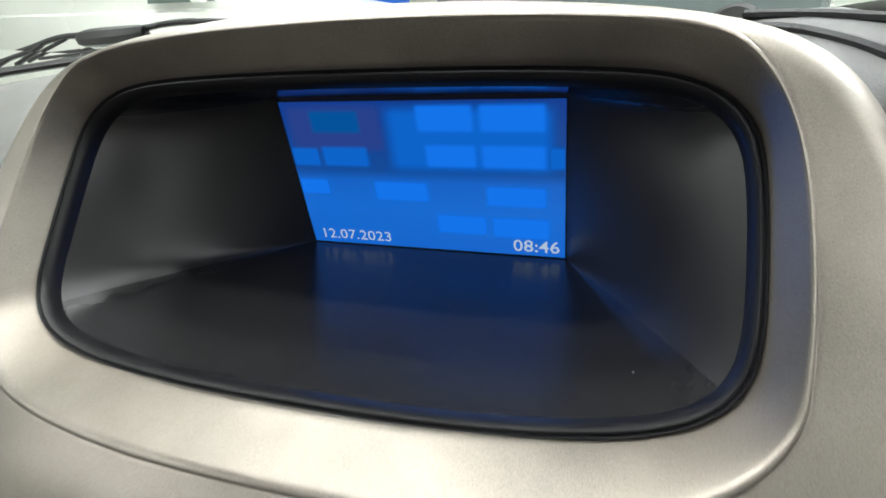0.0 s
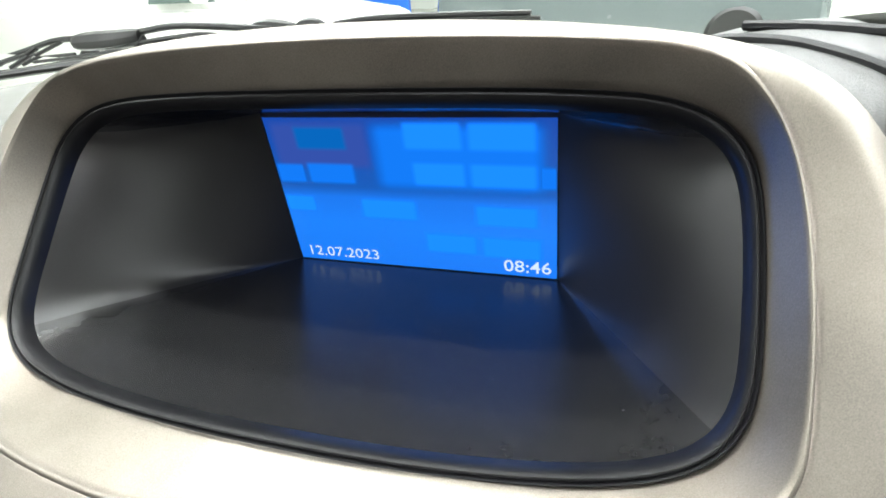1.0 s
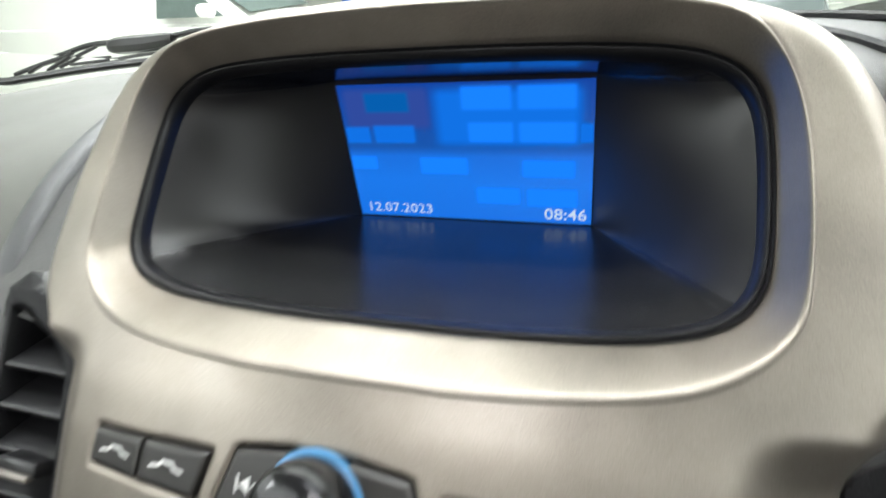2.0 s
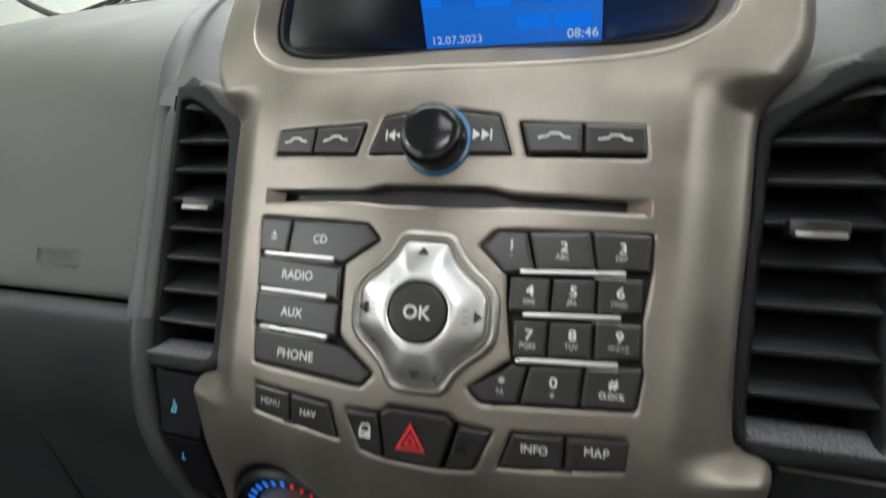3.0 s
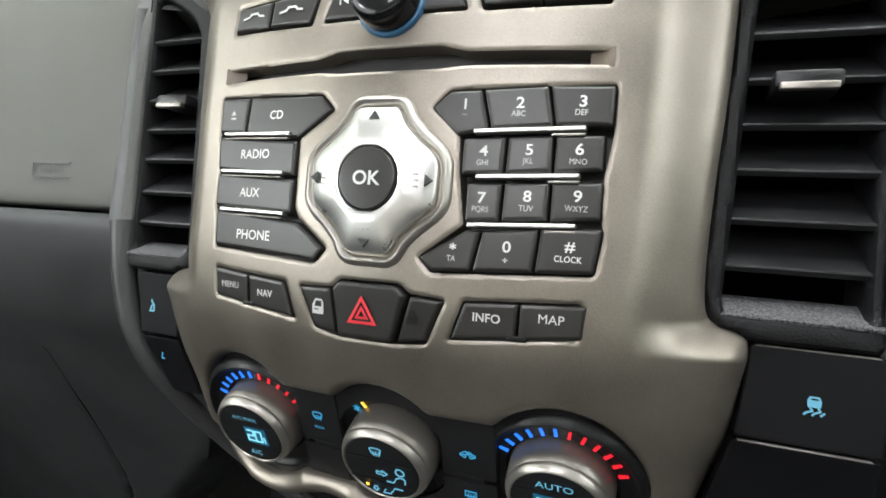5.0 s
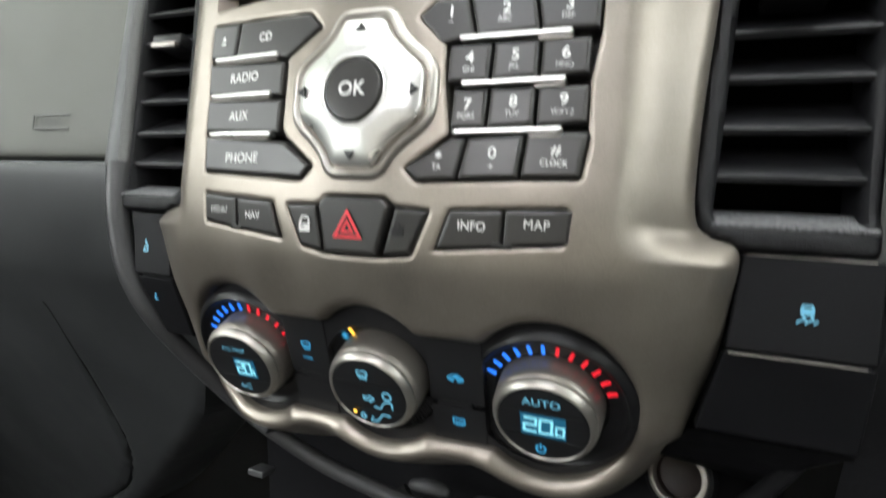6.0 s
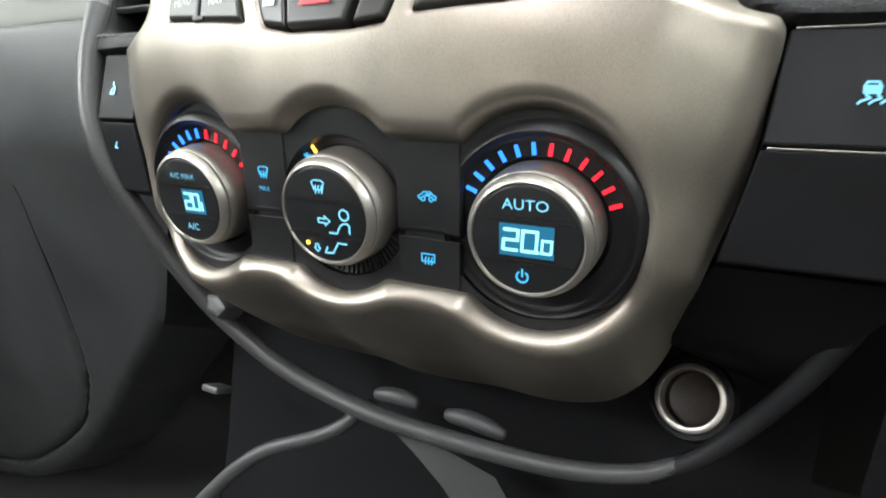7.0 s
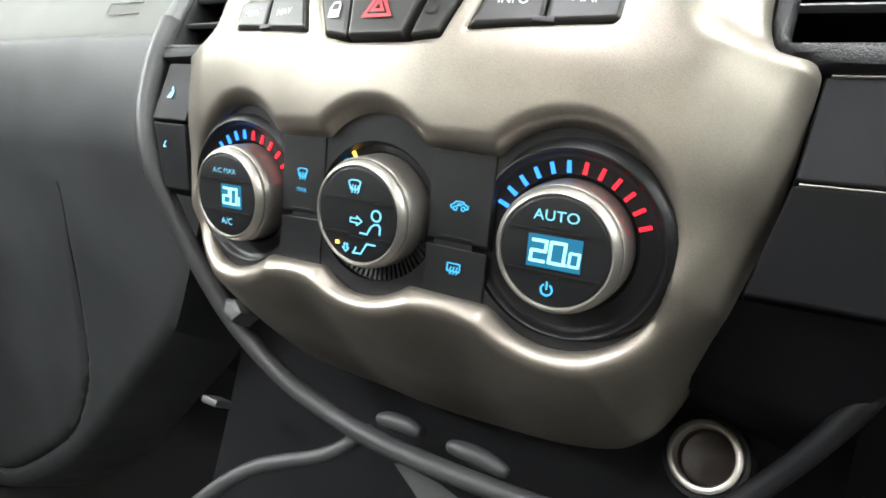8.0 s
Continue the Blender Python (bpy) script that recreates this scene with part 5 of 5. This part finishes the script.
socket = thing("power_socket", (123, 147, -157), "round power socket with a pale metal ring", "power socket")
SOCK_N = Vector((-0.35, -0.92, 0.1)).normalized()
part("ring", lathe([(12.0, -3), (12.0, 1.0), (12.5, 1.8), (14.0, 2.0), (15.0, 1.3), (15.2, -3)], (123, 147, -157), SOCK_N, 56), KNOBRIM, socket, "pale satin metal ring")
part("bezel", lathe([(15.2, -3), (15.6, 0.2), (17.5, 0), (18.5, -4)], (123, 147, -157), SOCK_N, 48), SWITCH, socket)
part("cap", lathe([(12.2, -2), (11.8, -7.5), (10, -8.6), (0, -8.8)], (123, 147, -157), SOCK_N, 48), material("brown socket cap", (0.020, 0.012, 0.009), 0.5, 0.0, 0.3, 600, 0.2, 120), socket, "dull brown socket cap")
band = part("gear_console_edge", tube(chaikin([(-150, 125, -320), (-103, 122, -260), (-87, 121, -241), (-73, 122, -229), (-57, 123, -221), (-44, 126, -215), (-34, 128, -208), (-29, 131, -201), (-22, 134, -194)], 3, False).tolist(), 4.6, 12, flat=0.8), TRIM)
tagged(band, "grey rounded edge of the gear console", "trim", "", "structure")
part_clip = part("seat_rail_tab", box_mm(-146, -133, 140, 154, -216, -211.5, 1.2), TRIM)
tagged(part_clip, "small pale tab in the dark footwell", "tab")

# ---- dashboard round the panel ----
def dash_row(x, prof):
    sweep = 0.00022 * max(0.0, abs(x) - 150) ** 1.0 * abs(x)
    return [(x, y + sweep * w, z - 0.10 * sweep * w) for y, z, w in prof]


UPPER = [(78, -13.5, 0.25), (66, -12.8, 0.25), (63.4, -10.5, 0.25), (63, 10, 0.25), (63, 50, 0.25), (64, 100, 0.2), (68, 126, 0.15), (78, 150, 0.1), (96, 176, 0.05), (130, 208, 0.0), (182, 250, 0), (242, 290, 0), (310, 332, -0.05), (350, 352, -0.08), (368, 350, -0.08)]


def smooth_rows(xs, prof, rounds=2):
    return [[tuple(p) for p in chaikin(dash_row(x, prof), rounds, False)] for x in xs]


def fall(row):
    """The dash top drops towards the door."""
    return [(x, y, z - 34 * float(smooth01((abs(x) - 400) / 340)) * float(smooth01((z - 120) / 200))) for x, y, z in row]


dash_left = part("passenger_dash", strip([fall(row) for row in smooth_rows(np.linspace(-184, -760, 26), UPPER)]), DASH)
tagged(dash_left, "grey-green soft-grained passenger dashboard upper with airbag cover", "dashboard")
GLOVE = [(76, -15.2, 0.25), (62, -15.6, 0.25), (57, -16.5, 0.25), (52, -20, 0.25), (52, -28, 0.25), (57, -50, 0.25), (69, -84, 0.25), (79.6, -100.6, 0.25), (87, -112, 0.25)]
glove = thing("glovebox", (-400, 70, -60), "dark grey plastic glovebox with a rounded lid below the dashboard ledge", "glovebox")
LID = [(-298, -98), (-298, -205), (-304, -245), (-340, -292), (-411, -336), (-500, -382), (-760, -450), (-760, -98)]
SURROUND = [(-140, -98), (-152, -125), (-166, -152), (-190, -188), (-232, -222), (-286, -271), (-345, -318), (-413, -359), (-500, -405), (-760, -475), (-760, -98)]
lid_d, surround_d = poly_sdf(rounded(LID, 30, 5)), poly_sdf(chaikin(SURROUND, 2))


def glove_y(x, z):
    """The lower dash falls away nearly plumb."""
    return 14.3 - 0.649 * z + 0.000055 * np.maximum(0.0, np.abs(x) - 150) * np.abs(x)


def turned(r):
    """A rounded edge that fades out towards the ledge above."""
    return lambda d, x, z: r * (1 - np.sqrt(1 - np.clip(1 - d / r, 0, 1) ** 2)) * smooth01((-130 - z) / 90)


glove_end = smooth_rows([-140], GLOVE)[0]
ledge_rows = [[(x + 22, y + 120, z) for x, y, z in glove_end], [(x + 12, y + 22, z) for x, y, z in glove_end]] + smooth_rows(np.linspace(-142, -760, 22), GLOVE)
# the ledge's end runs back behind the console rim
ledge_rows = [[(min(x, float(np.interp(z, [-100, -45], [-140, -171]))), y, z) for x, y, z in row] for row in ledge_rows]
part("ledge", strip(ledge_rows), GLOVE_SKIN, glove, "grey padded ledge")
part_mesh("lid", sheet(lambda x, z: lid_d(x, z) + 0.7, lambda x, z: glove_y(x, z) + 0.5, (-760, -290, -455, -98), 4.0, 30, turned(3.0)), GLOVE_SKIN, glove, "dark grained lid")
part_mesh("surround", sheet(lambda x, z: np.maximum(surround_d(x, z), -lid_d(x, z) + 0.7), lambda x, z: glove_y(x, z) + 0.5, (-760, -138, -480, -98), 4.0, 60, turned(6.0)), GLOVE_SKIN, glove, "rounded surround of the lid")
CENTRE = [(128, 130, 0), (128, 205, 0), (140, 228, 0), (200, 256, 0), (280, 304, 0), (352, 356, 0), (385, 360, 0)]
top = part("dash_top", strip([[tuple(p) for p in chaikin([(x, y, z - 5 + 44 * float(smooth01((x - 40) / 130)) * math.sin(math.pi * min(1, max(0, (y - 120) / 255))) ** 0.7) for y, z, w in CENTRE], 2, False)] for x in np.linspace(-108, 192, 22)]), GRAIN)
tagged(top, "dark grained dashboard top behind the display hood", "dashboard")
RIGHT = [(64, -12, 0.25), (66, 40, 0.2), (62, 110, 0.2), (60, 170, 0), (80, 222, 0.0), (120, 258, 0.0), (200, 300, -0.3), (280, 338, -0.7), (350, 368, -1.0), (380, 355, -1.0)]
cowl_rows = smooth_rows(np.linspace(192, 760, 24), RIGHT)
# unseen outer part pushed forward to shade the panel from the right-hand light
cowl_rows = [[(x, y - 75 * float(smooth01((x - 200) / 70)) * max(0.0, 1 - abs(z - 150) / 160), z) for x, y, z in row] for row in cowl_rows]
cowl = part("instrument_cowl", strip(cowl_rows), GRAIN)
tagged(cowl, "dark grained instrument cowl on the driver's side", "dashboard")
lower_right = part("driver_lower_dash", strip(smooth_rows(np.linspace(177, 760, 30), [(70, -12, 0.25), (68, -60, 0.2), (80, -110, 0.2), (112, -170, 0.2), (170, -260, 0.2)], 3)), KNEE)
tagged(lower_right, "dark plastic lower dashboard on the driver's side", "dashboard")


for path in ([(112, 262, 317), (129, 246, 312), (149, 206, 291), (163, 176, 270), (172, 158, 255), (182, 142, 238)], [(140, 262, 327), (157, 238, 314), (176, 217, 301), (190, 200, 290), (210, 180, 276)]):
    tagged(part("cowl_ridge", tube(chaikin(path, 2, False).tolist(), 3.2, 8), VFRAME), "thin curved black ridge on the instrument cowl", "trim", "", "structure")


# ---- cabin shell and showroom, in world metres ----
def block(name, x0, x1, y0, y1, z0, z1, mat, label, category, kind=""):
    bm = box_mm(x0, x1, y0, y1, z0, z1)
    mesh = bpy.data.meshes.new(name)
    bm.to_mesh(mesh)
    bm.free()
    mesh.materials.append(mat)
    return tagged(new(name, mesh), label, category, "", kind)


block("cabin_floor", -0.88, 0.88, -1.6, 0.75, 0.58, 0.62, CARPET, "dark carpeted cabin floor", "floor", "structure")
block("firewall", -0.8, 0.8, 0.42, 0.46, 0.62, 1.22, CARPET, "dark firewall under the dashboard", "wall", "structure")
block("cabin_roof", -0.88, 0.88, -1.6, 0.05, 1.83, 1.87, HEADLINER, "grey cloth headliner", "ceiling", "structure")
block("wall_rear", -0.8, 0.8, -1.64, -1.6, 0.58, 1.5, LOWER, "plain dark rear cabin wall", "wall", "structure")
block("door_left", -0.84, -0.8, -1.6, 0.45, 0.58, 1.28, LOWER, "plain dark passenger door", "wall", "structure")
block("door_right", 0.87, 0.9, -1.6, 0.45, 0.58, 1.32, LOWER, "plain dark driver door", "wall", "structure")

block("ground", -14, 14, -14, 16, -0.05, 0, TILES, "pale polished showroom floor", "floor", "structure")
block("wall_north", -14, 14, 15.9, 16, 0, 5, WALLPAINT, "white showroom wall", "wall", "structure")
block("wall_south", -14, 14, -14, -13.9, 0, 5, WALLPAINT, "white showroom wall", "wall", "structure")
block("wall_west", -14, -13.9, -14, 16, 0, 5, WALLPAINT, "white showroom wall", "wall", "structure")
block("wall_east", 13.9, 14, -14, 16, 0, 5, WALLPAINT, "white showroom wall", "wall", "structure")
block("ceiling", -14, 14, -14, 16, 5, 5.1, WALLPAINT, "white showroom ceiling", "ceiling", "structure")


# ---- passenger airbag mark, pressed into the dash ----
def dash_y(x, z):
    return np.interp(z, [-12, 10, 50], [62.8, 62.3, 62.4]) + 0.00022 * np.maximum(0.0, np.abs(x) - 150) * np.abs(x) * 0.25


mark = part_mesh("airbag_mark", lettering("AIRBAG", -272, 10.5, 4.4, dash_y, 0.35, 1.0, 0.03), material("pressed mark", (0.045, 0.045, 0.040), 0.5, 0, 0.1), dash_left, "pressed lettering", False)
edge = part("airbag_frame", strokes([[(-18, -4), (-18, 4.6), (18, 4.6)], [(-17, -4.6), (18, -4.6)]], 1.1, Matrix.Translation((-272, float(dash_y(-272, 10)) - 0.35, 10.5)), 0.5), material("pressed edge", (0.05, 0.05, 0.045), 0.5, 0, 0.1), dash_left)

# ---- windscreen, wipers and bonnet edge ----
bonnet_rows = [[(x, y, z - 30 * float(smooth01((abs(x) - 400) / 340))) for y, z in ((378, 352), (392, 366), (420, 372), (480, 384), (620, 400))] for x in np.linspace(-800, 740, 26)]
tagged(part("bonnet", strip(bonnet_rows), CARPAINT), "white painted rear edge of the truck's bonnet", "bonnet")
seal_path = [(760, 356, 340), (500, 358, 352), (200, 360, 362), (0, 360, 363), (-200, 360, 365), (-399, 356, 367), (-473, 354, 364), (-560, 352, 357), (-640, 350, 348), (-676, 348, 343), (-700, 348, 345), (-730, 346, 355), (-780, 340, 376), (-840, 320, 420)]
tagged(part("windscreen_seal", tube(chaikin(seal_path, 3, False).tolist(), 5.0, 8), BLACK), "black rubber seal along the windscreen's foot", "seal", "", "structure")


def link(w, name, points, radius):
    part(name, tube(chaikin(points, 2, False).tolist(), radius, 8), BLACK, w)


w = thing("wiper", (-314, 425, 425), "black windscreen wiper with arm and linkage resting on the glass", "wiper", "windscreen wipers")
link(w, "arm", [(-787, 425, 390), (-745, 425, 402), (-699, 425, 412), (-655, 425, 424), (-605, 425, 425), (-517, 425, 428), (-461, 425, 436), (-393, 425, 432), (-314, 425, 425)], lambda u: 3.2 + 1.2 * u)
link(w, "arm_body", [(-612, 424, 419), (-585, 424, 420), (-545, 424, 421), (-505, 424, 425)], lambda u: 5 + 6.5 * math.sin(math.pi * (0.15 + 0.75 * u)))
link(w, "linkage", [(-560, 425, 412), (-514, 425, 415), (-467, 425, 420), (-424, 425, 421), (-391, 425, 418), (-350, 425, 416)], lambda u: 3.0 + 3.0 * math.exp(-((u - 0.7) / 0.16) ** 2))
for a, b, r in (((-508, 425, 404), (-433, 425, 420), 2.6), ((-722, 425, 394), (-683, 425, 414), 3.4), ((-681, 425, 401), (-611, 425, 405), 2.2), ((-700, 425, 398), (-640, 425, 421), 2.6), ((-515, 425, 402), (-500, 425, 424), 3.6), ((-760, 425, 392), (-735, 425, 404), 3.0), ((-391, 425, 418), (-383, 425, 406), 3.4)):
    link(w, "bracket", [a, b], r)
link(w, "rubber", [(-790, 420, 382), (-734, 420, 387), (-672, 420, 391), (-585, 420, 401), (-508, 420, 407), (-440, 420, 410)], 2.2)
link(w, "pivot", [(-345, 430, 430), (-325, 430, 431), (-303, 430, 428), (-285, 430, 427)], lambda u: 4.5 + 4.5 * math.sin(math.pi * u))
w = thing("wiper", (-230, 430, 431), "black windscreen wiper lying low along the glass", "wiper", "windscreen wipers")
link(w, "arm", [(-262, 430, 424), (-239, 430, 429), (-205, 430, 433), (-166, 430, 434), (-108, 430, 433), (-20, 430, 430)], lambda u: 4.6 - 1.2 * u)
link(w, "rubber", [(-250, 428, 421), (-205, 428, 426), (-120, 428, 427), (-10, 428, 424)], 2.4)
link(w, "pivot", [(-285, 430, 428), (-268, 430, 431), (-250, 430, 428)], lambda u: 4.0 + 4 * math.sin(math.pi * u))
glass = bpy.data.materials.new("clear windscreen glass")
glass.use_nodes = True
g = glass.node_tree.nodes["Principled BSDF"]
g.inputs["Transmission Weight"].default_value, g.inputs["Roughness"].default_value, g.inputs["IOR"].default_value = 1.0, 0.0, 1.02
screen_rows = [[(x, y - 0.00022 * max(0, abs(x) - 150) * abs(x), z) for y, z in ((392, 368), (60, 472), (-301, 555))] for x in np.linspace(-740, 740, 16)]
ws = tagged(part("windscreen", strip(screen_rows), glass), "clear windscreen glass", "window", "", "structure")
ws.visible_shadow = False


# ---- a white car and a blue panel ahead, in world metres ----
def world_part(name, bm, mat, parent, smooth=True):
    mesh = bpy.data.meshes.new(name)
    bmesh.ops.recalc_face_normals(bm, faces=bm.faces)
    bm.to_mesh(mesh)
    bm.free()
    mesh.materials.append(mat)
    if smooth:
        mesh.shade_smooth()
        mesh.set_sharp_from_angle(angle=radians(40))
    ob = new(name, mesh)
    ob.parent = parent
    return ob


def loft(rows):
    """A closed body through rings of points."""
    bm = bmesh.new()
    v = [[bm.verts.new(p) for p in row] for row in rows]
    n = len(v[0])
    for a, b in zip(v, v[1:]):
        for k in range(n):
            bm.faces.new((a[k], a[(k + 1) % n], b[(k + 1) % n], b[k]))
    bm.faces.new(v[0]), bm.faces.new(v[-1][::-1])
    return bm


def body_ring(x, w, z0, z1, crown=0.06):
    return [(x, -w, z0), (x, -w * 1.02, (z0 + z1) * 0.5), (x, -w * 0.94, z1 - 0.05), (x, -w * 0.5, z1 + crown * 0.7), (x, 0, z1 + crown), (x, w * 0.5, z1 + crown * 0.7), (x, w * 0.94, z1 - 0.05), (x, w * 1.02, (z0 + z1) * 0.5), (x, w, z0)]


def parked_car(m, paint, label, van=False):
    car = new("parked_van" if van else "parked_car")
    car.matrix_world = m
    tagged(car, label, "van" if van else "car")
    back = 4.2 if van else 2.2
    world_part("body", loft([body_ring(x, w, 0.25, z) for x, w, z in ((-2.5, 0.72, 0.62), (-2.4, 0.82, 0.80), (-1.6, 0.88, 0.94), (-0.8, 0.88, 1.01), (0.6, 0.89, 1.02), (back - 0.6, 0.88, 1.02), (back - 0.1, 0.80, 0.98), (back, 0.72, 0.66))]), paint, car)
    shell = ((-0.95, 0.80, 1.02), (-0.35, 0.72, 1.46), (0.3, 0.72, 1.62), (1.1, 0.74, 1.66), (4.1, 0.76, 1.64), (4.18, 0.78, 1.0)) if van else ((-0.95, 0.80, 1.02), (-0.35, 0.70, 1.36), (0.3, 0.68, 1.46), (1.1, 0.68, 1.42), (1.9, 0.74, 1.04))
    world_part("cabin", loft([body_ring(x, w, 0.95, z, 0.04) for x, w, z in shell]), paint, car)
    for s in (-1, 1):
        for x0, x1, x2, x3 in ((-0.72, -0.30, 0.22, 0.26),) if van else ((-0.72, -0.30, 0.28, 0.28), (0.36, 0.36, 1.1, 1.45)):
            world_part("side_window", strip([[(x0, s * 0.85, 1.07), (x3, s * 0.85, 1.07)], [(x1, s * 0.76, 1.38), (x2, s * 0.76, 1.40)]]), DARKGLASS, car)
        world_part("mirror", loft([[(-0.62 + dx, s * (0.93 + 0.10 * math.cos(a)), 1.14 + 0.075 * math.sin(a)) for a in np.linspace(0, math.tau, 12, endpoint=False)] for dx in (0, 0.08, 0.12)]), paint, car)
        for x in (-1.6, 1.4):
            world_part("wheel", loft([[(x + r * math.cos(a), s * y, 0.31 + r * math.sin(a)) for a in np.linspace(0, math.tau, 28, endpoint=False)] for r, y in ((0.24, 0.70), (0.31, 0.72), (0.31, 0.88), (0.26, 0.92), (0.12, 0.90))]), BLACK, car)
    world_part("windscreen", strip([[(-0.95, -0.66, 1.09), (-0.95, 0.66, 1.09)], [(-0.42, -0.58, 1.42), (-0.42, 0.58, 1.42)]]), DARKGLASS, car)
    return car


parked_car(pose(-5.1, 6.35, 0.0, 0, 0, 180), CARPAINT, "white parked panel van on the pale showroom floor", True)
parked_car(pose(-0.3, 8.2, 0.0, 0, 0, 172), GREYPAINT, "dark grey parked hatchback on the pale showroom floor")
block("blue_panel", -4.9, -3.6, 9.4, 9.5, 0.0, 1.6, BLUEPAINT, "blue painted display panel standing on the floor", "display panel")
